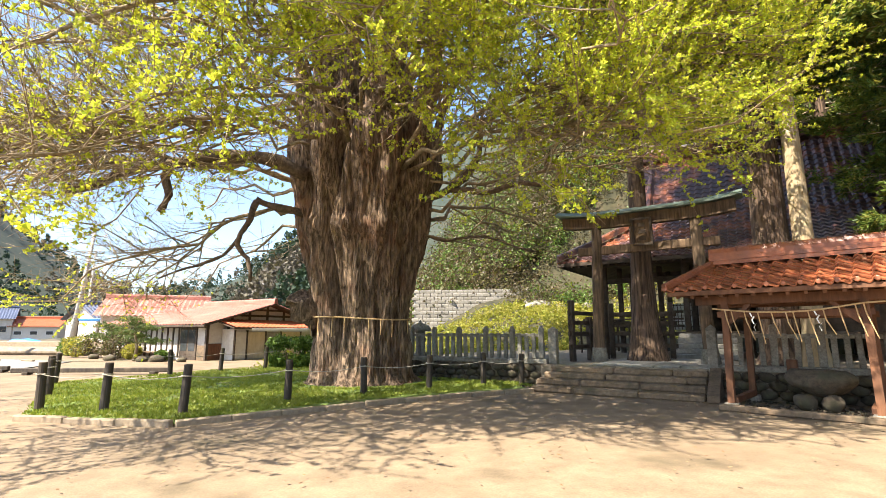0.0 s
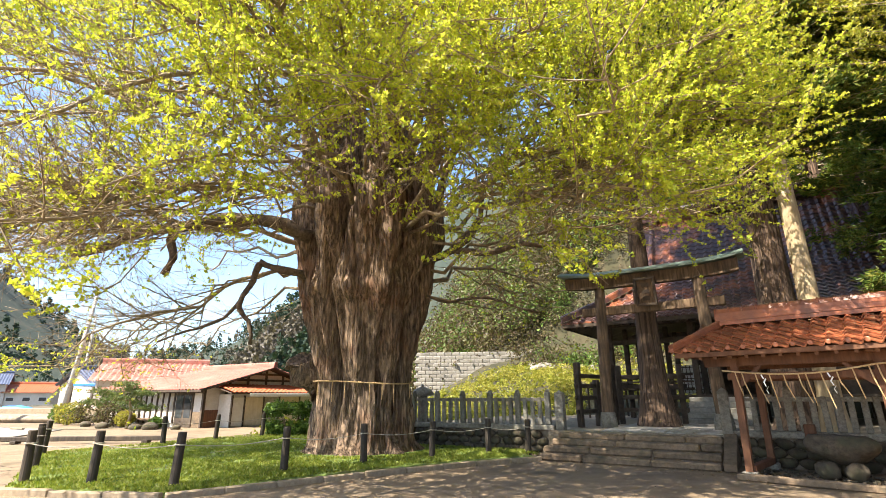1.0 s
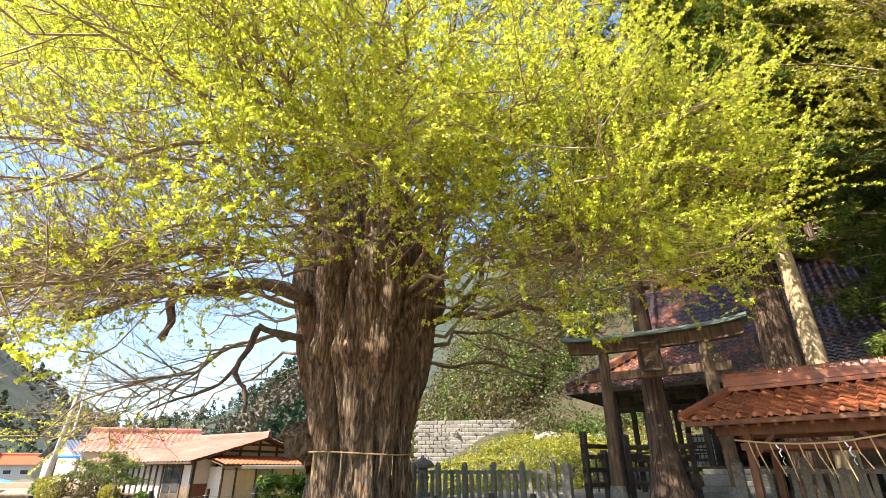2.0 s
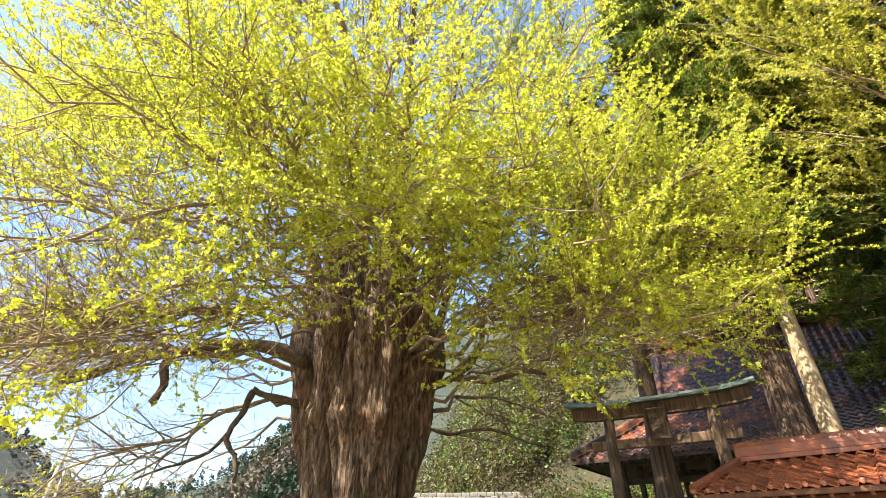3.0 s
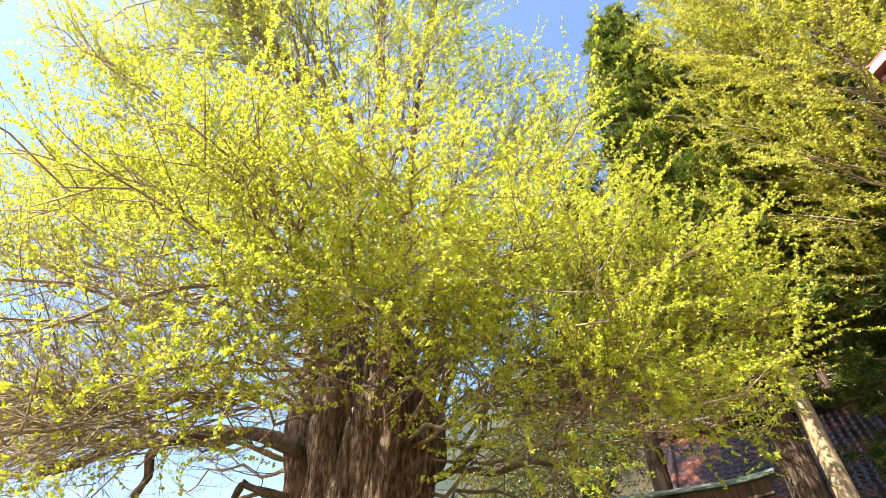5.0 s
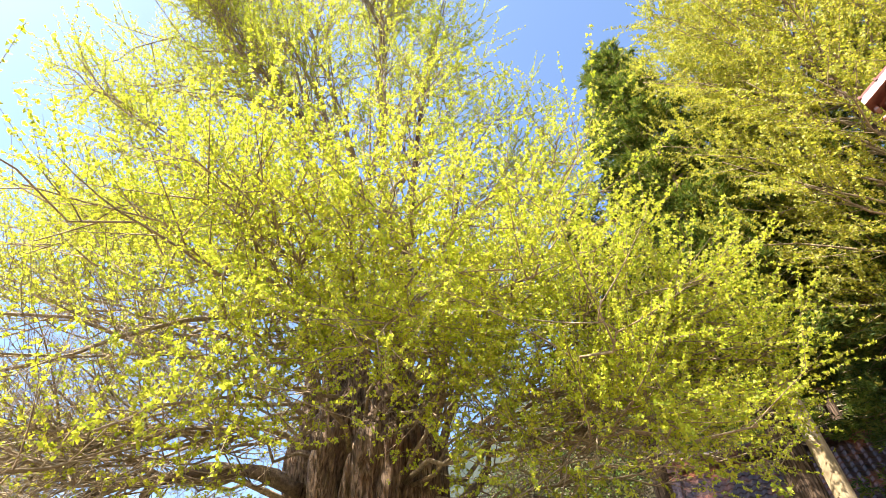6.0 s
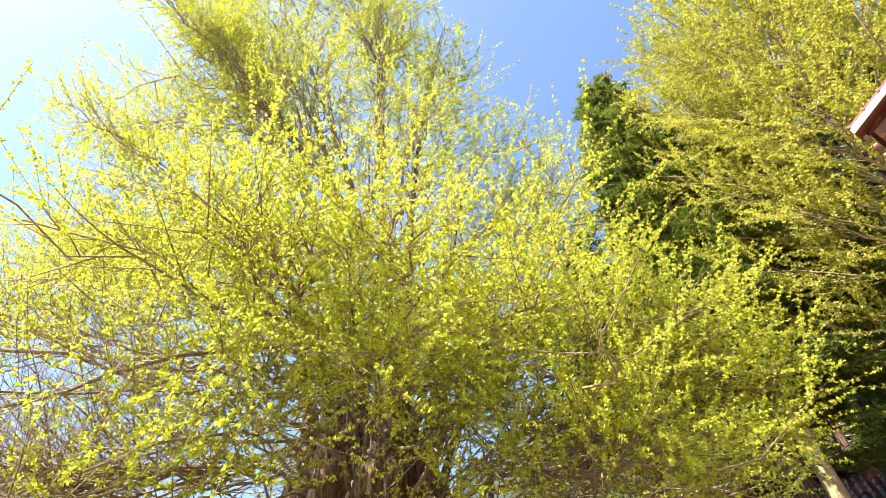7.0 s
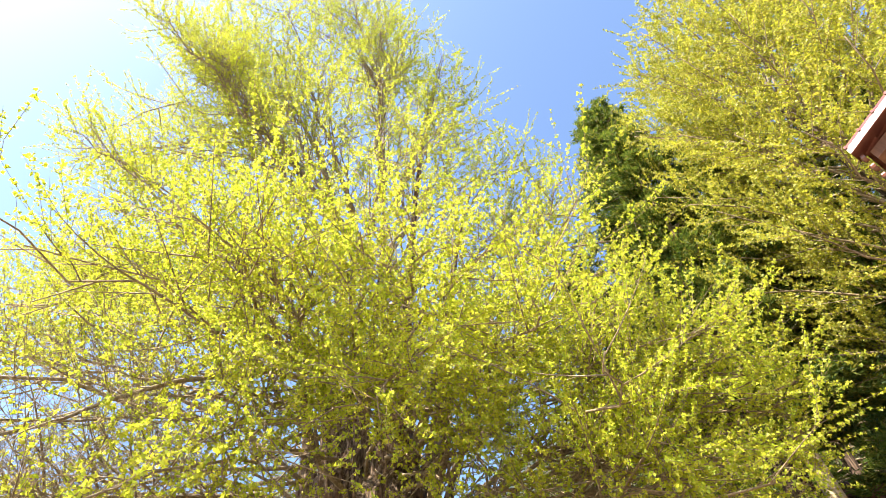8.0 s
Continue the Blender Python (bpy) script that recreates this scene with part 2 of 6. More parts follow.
def trunk_radius(a, z):
    """The fluted trunk's radius by bearing and height."""
    base = 1.23 + 0.22 * math.exp(-z / 0.25) + 0.150 * min(4.8, max(0.0, z - 1.9))
    base -= 0.05 * math.exp(-((z - 1.7) / 0.8) ** 2)
    drift = 0.14 * math.sin(z * 0.55) + 0.05 * z
    d = Vector((math.cos(a), math.sin(a), 0))
    flute = 0.0
    for k, (m, amp) in enumerate(((7, 0.24), (13, 0.12), (31, 0.05))):
        w = m * (a + drift * (1 if k % 2 else -0.6)) / 2 + 1.3 * noise.noise(Vector((d.x * 1.6, d.y * 1.6, z * 0.22 + 5 * k)))
        flute += amp * (abs(math.sin(w)) - 0.6) * 1.2
    lump = 0.15 * noise.noise(d * 2.2 + Vector((0, 0, z * 0.6))) + 0.05 * noise.noise(d * 7 + Vector((0, 0, z * 1.5)))
    burl = 0.16 * math.exp(-((z - 4.4) / 0.28) ** 2) * max(0.0, math.cos(a + 1.85)) ** 2
    root = 0.42 * math.exp(-z / 0.22) * max(0.0, math.sin(7 * a + 0.8)) ** 1.5 + 0.12 * noise.noise(d * 5) * math.exp(-z / 0.5)
    lump += 0.075 * (0.35 - abs(noise.noise(Vector((d.x * 12, d.y * 12, z * 1.1))))) + 0.05 * (0.3 - abs(noise.noise(Vector((d.x * 27, d.y * 27, z * 2.6)))))
    cleft = 0.0
    for at, deep, wide in ((-2.18, 0.55, 0.085), (-1.18, 0.25, 0.07), (-2.75, 0.3, 0.09), (-0.6, 0.3, 0.08)):
        off = (a - at - 0.05 * z + 0.10 * math.sin(z * 0.8 + at) + math.pi) % (2 * math.pi) - math.pi
        cleft += deep * math.exp(-(off / wide) ** 2) * step(0.2, 1.6, z)
    return base + flute * (0.65 + 0.1 * min(z, 5) + 0.35 * step(4.0, 6.0, z)) + lump + burl + root - cleft


def trunk_mesh():
    g = Geo()
    n, zs = 420, [0.06 * i - 0.15 for i in range(20)] + [1.05 + 0.06 * i for i in range(143)]
    for z in zs:
        for k in range(n):
            a = 2 * math.pi * k / n
            r = trunk_radius(a, max(z, 0)) * (1 - 0.45 * step(7.0, 9.4, z))
            g.v.append((r * math.cos(a) * 1.06, r * math.sin(a) * 0.94, z))
    for j in range(len(zs) - 1):
        for k in range(n):
            a, b = j * n + k, j * n + (k + 1) % n
            g.f.append((a, b, b + n, a + n))
    g.f.append(tuple(range((len(zs) - 1) * n, len(zs) * n)))
    return g


STEMS = []          # the upright stems into which the trunk parts
for i in range(13):
    a = 2 * math.pi * i / 13 + 0.2
    rr = 1.55 if i % 2 == 0 else 0.95
    top = 12 + 20 * ((i * 5) % 13) / 13
    pts = []
    for j in range(15):
        u = j / 14
        z = 4.6 + (top - 4.6) * u
        out = rr * (0.55 + 0.5 * step(0, 0.22, u)) + 0.6 * u + 3.0 * u * u * (0.6 + 0.5 * math.sin(i * 2.1))
        wob = 0.12 * math.sin(i * 3 + u * 9)
        pts.append(Vector((math.cos(a + 0.15 * u) * out * 1.05 + wob, math.sin(a + 0.15 * u) * out * 0.95 - 1.2 * u * u, z)))
    STEMS.append((pts, [(0.52 if i % 2 == 0 else 0.45) * (1 - u * 0.9 / 14) * (1 - 0.035 * u) * (1 - 0.45 * step(2, 7, u)) for u in range(15)]))


def stems_mesh():
    g = Geo()
    for s, (pts, rad) in enumerate(STEMS):
        fine, fr = [], []
        for j in range(len(pts) - 1):
            for q in range(4):
                fine.append(pts[j].lerp(pts[j + 1], q / 4))
                fr.append(rad[j] * (1 - q / 4) + rad[j + 1] * q / 4)
        n, base = 22, len(g.v)
        for p, r in zip(fine, fr):
            for k in range(n):
                a = 2 * math.pi * k / n
                d = Vector((math.cos(a), math.sin(a), 0))
                f = 1 + 0.16 * (abs(math.sin(3.5 * a + 1.5 * noise.noise(Vector((d.x, d.y, p.z * 0.3 + s))))) - 0.6) + 0.12 * noise.noise(d * 2 + Vector((s, 0, p.z)))
                g.v.append(tuple(p + d * r * f))
        for j in range(len(fine) - 1):
            for k in range(n):
                a, b = base + j * n + k, base + j * n + (k + 1) % n
                g.f.append((a, b, b + n, a + n))
        e = base + (len(fine) - 1) * n
        g.f.append(tuple(range(e, e + n)))
    return g


def crown_reach(z, bearing):
    """How far the crown reaches from its axis at a height, by bearing."""
    zs = (2.0, 4.0, 6.0, 9.0, 12.0, 15.0, 19.0, 24.0, 29.0, 33.0, 38.0)
    rs = (9.4, 10.4, 11.0, 11.4, 11.4, 11.3, 11.0, 10.1, 8.5, 6.9, 3.4)
    r = float(np.interp(z, zs, rs)) * (1 - 0.42 * step(7.5, 12, z) * step(36, 27, z) * max(0.0, -math.sin(bearing)))
    return r * (1 + 0.07 * math.sin(3 * bearing + z * 0.3)) * (1 + (0.10 * step(12, 17, z) - 0.03) * max(0.0, math.cos(bearing)) + 0.13 * max(0.0, -math.cos(bearing)))


def curve(p0, p1, p2, n):
    return [p0 * (1 - u) ** 2 + p1 * 2 * u * (1 - u) + p2 * u * u for u in (i / n for i in range(n + 1))]


def tuft_arrays(at, axes, size, per, generator):
    """Fan-shaped leaves in tufts: each a wedge that widens from its stalk."""
    n = len(at)
    at = np.repeat(at, per, 0)
    d = np.repeat(axes, per, 0) * 0.5 + generator.normal(0, 0.8, (n * per, 3))
    d /= np.linalg.norm(d, axis=1)[:, None]
    s = np.cross(d, generator.normal(0, 1, (n * per, 3)))
    s /= np.linalg.norm(s, axis=1)[:, None] + 1e-9
    ln = size * generator.uniform(0.6, 1.25, (n * per, 1))
    nrm = np.cross(d, s)
    a = at + d * ln * 0.1
    b = at + d * ln * 0.95 + s * ln * 0.58 + nrm * ln * 0.15
    c = at + d * ln * 0.95 - s * ln * 0.58 - nrm * ln * 0.1
    v = np.stack([a, b, c], 1).reshape(-1, 3)
    return v, np.arange(len(v), dtype=np.int32).reshape(-1, 3)


def sticks(starts, ends, r0, r1, n=3):
    """Many thin straight tapered twigs at once."""
    d = ends - starts
    d = d / (np.linalg.norm(d, axis=1)[:, None] + 1e-9)
    s = np.cross(d, np.array([0.31, 0.17, 0.93]))
    s /= np.linalg.norm(s, axis=1)[:, None] + 1e-9
    w = np.cross(d, s)
    v, m = [], len(starts)
    for e, r in ((starts, r0), (ends, r1)):
        for k in range(n):
            a = 2 * math.pi * k / n
            v.append(e + (s * math.cos(a) + w * math.sin(a)) * np.reshape(r, (-1, 1)))
    v = np.stack(v, 1).reshape(-1, 3)
    base = np.arange(m)[:, None] * 2 * n
    q = np.concatenate([base + np.array([k, (k + 1) % n, n + (k + 1) % n, n + k]) for k in range(n)], 0)
    return v, q


def grow_crown(limbs, r, branches=14, shoots=8, gap=0.075, shoot=(0.55, 1.4), branch_len=2.6, bare=None):
    """From limbs (points, radius): branches, then long straight shoots with leaf tufts along them."""
    limb_geo, tufts, ways, st, en, w0, w1 = Geo(), [], [], [], [], [], []
    for pts, rad in limbs:
        n = len(pts)
        limb_geo.tube(pts, [rad * (1 - 0.9 * i / (n - 1)) + 0.008 for i in range(n)], 7, wobble=0.25)
        length = sum((pts[i + 1] - pts[i]).length for i in range(n - 1))
        for b in range(max(4, int(branches * length / 9))):
            u = 0.3 + 0.7 * (b + r.random()) / max(4, int(branches * length / 9))
            k = min(n - 2, int(u * (n - 1)))
            f = u * (n - 1) - k
            p = pts[k].lerp(pts[k + 1], min(f, 1))
            t = (pts[k + 1] - pts[k]).normalized()
            side = t.cross(Vector((0, 0, 1))).normalized() * (1 if b % 2 else -1)
            d = (t * r.uniform(0.5, 1.1) + side * r.uniform(0.4, 1.1) + Vector((0, 0, r.uniform(-0.35, 0.6)))).normalized()
            ln = branch_len * (1.25 - 0.75 * u) * r.uniform(0.6, 1.2)
            end = p + d * ln
            mid = p + d * ln * 0.5 + Vector((r.normal(0, 0.1), r.normal(0, 0.1), r.normal(0.05, 0.12))) * ln * 0.4
            bp = curve(p, mid, end + Vector((0, 0, 0.12 * ln)), 4)
            br = 0.008 + 0.009 * ln * (1 - 0.5 * u)
            for i in range(4):
                st.append(bp[i]), en.append(bp[i + 1]), w0.append(br * (1 - i / 5)), w1.append(br * (1 - (i + 1) / 5))
            m = max(3, int(shoots * ln / branch_len))
            for s in range(m):
                v = 0.15 + 0.85 * (s + r.random()) / m
                kk = min(3, int(v * 4))
                q = bp[kk].lerp(bp[kk + 1], v * 4 - kk)
                bt = (bp[kk + 1] - bp[kk]).normalized()
                sd = Vector(r.normal(0, 1, 3)).normalized()
                w = (bt * 0.85 + sd * 0.6 + Vector((0, 0, r.uniform(-0.05, 0.6)))).normalized()
                sl = r.uniform(*shoot)
                q2 = q + w * sl
                leafy = 1.0 if bare is None else bare(q2)
                open_side = q.x < -1 and q.z < 8.6
                if leafy < 0.4 and not open_side and r.random() < 0.55:
                    continue
                st.append(q), en.append(q2), w0.append(0.0055 if leafy > 0.4 else 0.0065), w1.append(0.002)
                if bare is not None and leafy < 0.45 and open_side and q.y < 3:
                    for j in range(3):
                        f = q.lerp(q2, 0.25 + 0.25 * j)
                        st.append(f), en.append(f + (w + Vector(r.normal(0, 0.8, 3))).normalized() * sl * 0.6), w0.append(0.005), w1.append(0.002)
                for j in range(int(sl / gap)):
                    if r.random() < leafy:
                        tufts.append(q + w * (gap * (j + 0.6) + r.uniform(-0.02, 0.02)) + Vector(r.normal(0, 0.01, 3)))
                        ways.append(w)
    tv, tq = sticks(np.array([tuple(p) for p in st]), np.array([tuple(p) for p in en]), np.array(w0), np.array(w1))
    return limb_geo, (tv, tq), np.array([tuple(p) for p in tufts]), np.array([tuple(p) for p in ways])


def ginkgo_limbs():
    """Main limbs rise from the trunk; side limbs fork off the nearest of them."""
    r, tips = np.random.default_rng(21), []
    count = 290
    for i in range(count):
        z = 2.6 + 35.0 * ((i + 0.5) / count) ** 1.1
        bearing = i * 2.39996 + r.uniform(-0.25, 0.25)
        if z < 7.5 and r.random() > 0.42 and math.cos(bearing) < 0.2:
            continue
        if z < 5.4 and math.cos(bearing) > 0.0 and math.sin(bearing) < 0.3:
            continue
        reach = crown_reach(z, bearing) * r.uniform(0.80, 1.04)
        lean = Vector((-1.8 * step(8, 18, z) - 0.9 * step(14, 24, z) - 2.6 * step(21, 33, z), -1.2 * step(11, 23, z) - 2.6 * step(22, 33, z), 0))
        tips.append((Vector((math.cos(bearing) * reach, math.sin(bearing) * reach, z)) + lean, bearing, z, lean))
    # long low sprays over the forecourt
    for i in range(74):
        bearing = radians(-118 + 112 * ((i * 0.618) % 1.0))
        z = 3.9 + 1.6 * step(-75, -50, math.degrees(bearing)) + 5.0 * ((i * 0.382 + 0.1) % 1.0)
        reach = crown_reach(z, bearing) * (0.98 - 0.5 * ((i * 0.7549) % 1.0) ** 1.3)
        tips.append((Vector((math.cos(bearing) * reach, math.sin(bearing) * reach, z)), bearing, z, Vector((0, 0, 0))))
    # short sprays hanging before the trunk
    for i in range(12):
        bearing = radians(-114 + 58 * ((i * 0.618 + 0.1) % 1.0))
        z, reach = 5.5 + 2.2 * ((i * 0.382) % 1.0), 4.2 + 2.6 * ((i * 0.7549) % 1.0)
        tips.append((Vector((math.cos(bearing) * reach, math.sin(bearing) * reach, z)), bearing, z, Vector((0, 0, 0))))
    # drooping leafy sprays that curtain the crown's inside towards the forecourt
    for i in range(38):
        x, y = -4.2 + 8.9 * ((i * 0.618 + 0.25) % 1.0), 6.0 + 3.2 * ((i * 0.382 + 0.2) % 1.0)
        if -3.2 < x < 0.3 and i % 5 < 3:      # the trunk shows through
            continue
        z = 1.5 + y * math.tan(radians((17 if x > 0.5 else 24) + 15 * ((i * 0.7549) % 1.0)))
        tip = Vector((x, y, z)) - TREE
        tips.append((tip, math.atan2(tip.y, tip.x), z, Vector((0, 0, 0))))
    # outer sprays towards the shrine gate
    for i in range(12):
        bearing = radians(-64 + 50 * ((i * 0.618 + 0.55) % 1.0))
        z = 6.6 + 5.4 * ((i * 0.382 + 0.45) % 1.0)
        reach = crown_reach(min(z, 8.0), bearing) * (0.78 + 0.22 * ((i * 0.7549) % 1.0))
        tips.append((Vector((math.cos(bearing) * reach, math.sin(bearing) * reach, z)), bearing, z, Vector((0, 0, 0))))
    # full upper crown on the open side
    for i in range(54):
        bearing = radians(155 + 85 * ((i * 0.618 + 0.4) % 1.0))
        z = 9.0 + 20.0 * ((i * 0.382 + 0.3) % 1.0)
        reach = crown_reach(z, bearing) * (1.04 + 0.25 * step(15, 24, z) - 0.55 * ((i * 0.7549) % 1.0) ** 1.4)
        lean = Vector((-1.8 * step(8, 18, z) - 0.9 * step(14, 24, z) - 2.6 * step(21, 33, z), -1.2 * step(11, 23, z) - 2.6 * step(22, 33, z), 0))
        tips.append((Vector((math.cos(bearing) * reach, math.sin(bearing) * reach, z)) + lean, bearing, z, lean))
    # loose leaders that break the crown's outline high on the open side
    for i in range(15):
        bearing = radians(165 + 70 * ((i * 0.618 + 0.7) % 1.0))
        z = 15.0 + 13.0 * ((i * 0.382 + 0.15) % 1.0)
        reach = crown_reach(z, bearing) * (1.12 + 0.20 * ((i * 0.7549) % 1.0))
        lean = Vector((-1.8 * step(8, 18, z) - 0.9 * step(14, 24, z) - 2.6 * step(21, 33, z), -1.2 * step(11, 23, z), 0))
        tips.append((Vector((math.cos(bearing) * reach, math.sin(bearing) * reach, z + 1.5)) + lean, bearing, z, lean))
    # low skirt on the open side
    for i in range(38):
        bearing = radians(165 + 88 * ((i * 0.618 + 0.2) % 1.0))
        z, reach = 2.0 + 4.2 * ((i * 0.382) % 1.0), 6.8 + 3.8 * r.random()
        tips.append((Vector((math.cos(bearing) * reach, math.sin(bearing) * reach, z)), bearing, z, Vector((0, 0, 0))))
    limbs, mains = [], []
    for i, (tip, bearing, z, lean) in enumerate(tips):
        if i % 5:
            continue
        front = max(0.0, -math.sin(bearing)) ** 2
        z0 = max(5.4 + (1.6 + 5.0 * r.random()) * front, 0.55 * z + 2.2) + r.uniform(-0.5, 0.5)
        r0 = 1.7 if z0 < 9 else 1.0
        p0 = Vector((math.cos(bearing) * r0, math.sin(bearing) * r0, z0)) + lean * 0.3
        mid = p0.lerp(tip, 0.5) + Vector((r.normal(0, 0.5), r.normal(0, 0.5), (0.9 if z < 9 else 0.4) + r.uniform(0, 0.8)))
        pts = [p + Vector(r.normal(0, 0.17, 3)) * (0 if j == 0 else 1) for j, p in enumerate(curve(p0, mid, tip, 10))]
        limbs.append((pts, 0.03 + 0.0045 * (tip - p0).length * r.uniform(0.5, 1.2)))
        mains.append(pts)
    for i, (tip, bearing, z, lean) in enumerate(tips):
        if i % 5 == 0:
            continue
        near = min(mains, key=lambda q: (q[6] - tip).length)
        k = 2 + int(r.integers(5))
        p0 = near[k]
        mid = p0.lerp(tip, 0.45) + (near[k + 1] - near[k]) * 1.2 + Vector((0, 0, 0.35))
        pts = [p + Vector(r.normal(0, 0.15, 3)) * (0 if j == 0 else 1) for j, p in enumerate(curve(p0, mid, tip, 8))]
        limbs.append((pts, 0.012 + 0.0026 * (tip - p0).length))
    for k in (0, 4, 6, 7):
        limbs.append(([Vector(p) for p in OLD_LIMBS[k][0]], OLD_LIMBS[k][1] * 0.5))
    return limbs


# old crooked limbs low on the open side, with hanging broken stubs; offsets from the trunk's foot
OLD_LIMBS = [
    ([(-1.6, -0.9, 6.0), (-2.6, -1.4, 6.3), (-3.6, -1.6, 6.35), (-4.7, -1.8, 6.1), (-5.6, -2.1, 5.8), (-7.2, -2.6, 5.0)], 0.21),
    ([(-5.0, -1.85, 6.15), (-5.1, -1.9, 5.6), (-5.0, -1.9, 5.1), (-5.15, -1.9, 4.65)], 0.13),
    ([(-1.7, -0.5, 4.95), (-2.4, -0.8, 5.0), (-3.0, -1.0, 5.25)], 0.13),
    ([(-2.95, -1.0, 5.2), (-3.15, -1.0, 4.7), (-3.3, -1.1, 4.2), (-3.4, -1.1, 3.9), (-3.05, -1.1, 3.5), (-2.95, -1.1, 2.9)], 0.09),
    ([(-3.35, -1.1, 4.1), (-3.7, -1.2, 3.6), (-4.3, -1.4, 3.3), (-5.2, -1.6, 2.9)], 0.05),
    ([(1.6, -0.4, 5.3), (2.3, -0.6, 5.5), (3.0, -0.8, 5.9), (3.4, -0.9, 6.6), (3.5, -1.0, 7.4)], 0.13),
    ([(2.6, -0.6, 5.6), (3.6, -0.9, 5.5), (4.6, -1.2, 5.7), (5.8, -1.6, 5.4)], 0.10),
    ([(1.65, -0.2, 4.4), (2.5, -0.3, 4.2), (3.6, -0.4, 4.3), (5.0, -0.4, 3.8)], 0.05),
]


def ginkgo_leafiness(p):
    """Leaves fill the crown's outer shell; its inside stays bare."""
    x, y = p.x + 1.8 * step(8, 18, p.z) + 0.9 * step(14, 24, p.z) + 2.6 * step(21, 33, p.z), p.y + 1.2 * step(11, 23, p.z) + 2.6 * step(22, 33, p.z)
    out = math.hypot(x, y) / crown_reach(p.z, math.atan2(y, x))
    low_front = step(11.0, 8.0, p.z) * step(-2.0, -4.0, y)
    high = step(11.5, 16.0, p.z)
    shell = step(0.42 - 0.06 * low_front - 0.20 * high, 0.76 - 0.14 * low_front - 0.26 * high, out)
    low_open = 1 - 0.78 * step(-1.0, -2.6, p.x) * step(8.6, 7.0, p.z) * step(2.7, 3.3, p.z) * step(1.06, 0.92, out)
    hidden = 1 - (0.5 - 0.3 * high) * step(0.5, 4.0, y)
    front = 1 - (0.08 + 0.12 * step(8.5, 10.5, p.z) * step(21, 17, p.z)) * step(-1.5, -4.0, y)
    under = 1 - 0.82 * step(12.0, 10.0, p.z) * step(-5.2, -3.2, y) * step(1.0, 0.82, out)
    return (0.03 + 0.92 * shell) * low_open * hidden * front * under


def build_ginkgo():
    tree = thing("ginkgo_tree", Matrix.Translation(TREE), "giant old ginkgo with fluted trunk and fresh yellow-green leaves", "tree")
    part("trunk", trunk_mesh(), M_BARK, tree, "fluted grey-brown bark trunk", True)
    part("stem", stems_mesh(), M_BARK, tree, "upright stems above the fused trunk", True)
    limb_geo, (tv, tq), at, ways = grow_crown(ginkgo_limbs(), np.random.default_rng(5), gap=0.095, bare=ginkgo_leafiness)
    old = Geo()
    for pts, rad in OLD_LIMBS:
        fine = [Vector(pts[j]).lerp(Vector(pts[j + 1]), q / 3) for j in range(len(pts) - 1) for q in range(3)] + [Vector(pts[-1])]
        fine = [p + Vector((noise.noise(p * 1.7), noise.noise(p * 1.9 + Vector((5, 0, 0))), noise.noise(p * 1.6))) * 0.09 for p in fine]
        old.tube(fine, [rad * (1 - 0.45 * j / len(fine)) for j in range(len(fine))], 10, wobble=0.5)
    part("old_limb", old, M_LIMB, tree, "dark crooked old limbs with broken stubs", True, "stuff")
    burl = Geo().tube([(-1.2, 0.1, 1.75), (-1.45, 0.1, 2.0), (-1.7, 0.1, 2.2), (-1.9, 0.12, 2.45), (-2.05, 0.15, 2.6), (-2.15, 0.15, 2.78)], [0.30, 0.34, 0.36, 0.34, 0.27, 0.10], 30)
    burl.v = [tuple(Vector(p) + Vector((noise.noise(Vector(p) * 3), noise.noise(Vector(p) * 3 + Vector((9, 0, 0))), noise.noise(Vector(p) * 3 + Vector((0, 9, 0))))) * 0.34
                    + Vector((noise.noise(Vector(p) * 9), 0, noise.noise(Vector(p) * 9 + Vector((3, 0, 0))))) * 0.09) for p in burl.v]
    part("burl", burl, M_BARK, tree, "brown knotted burl", True)
    part("limb", limb_geo, M_TWIG, tree, "brown spreading limbs", True)
    part("twig", array_mesh("twig", M_TWIG, tv, tq), None, tree, "fine bare twigs", kind="stuff")
    lv, lq = tuft_arrays(at, ways, 0.054, 6, np.random.default_rng(9))
    part("leaves", array_mesh("leaves", M_LEAF, lv, lq), None, tree, "young yellow-green fan leaves in tufts", kind="stuff")
    return tree


build_ginkgo()


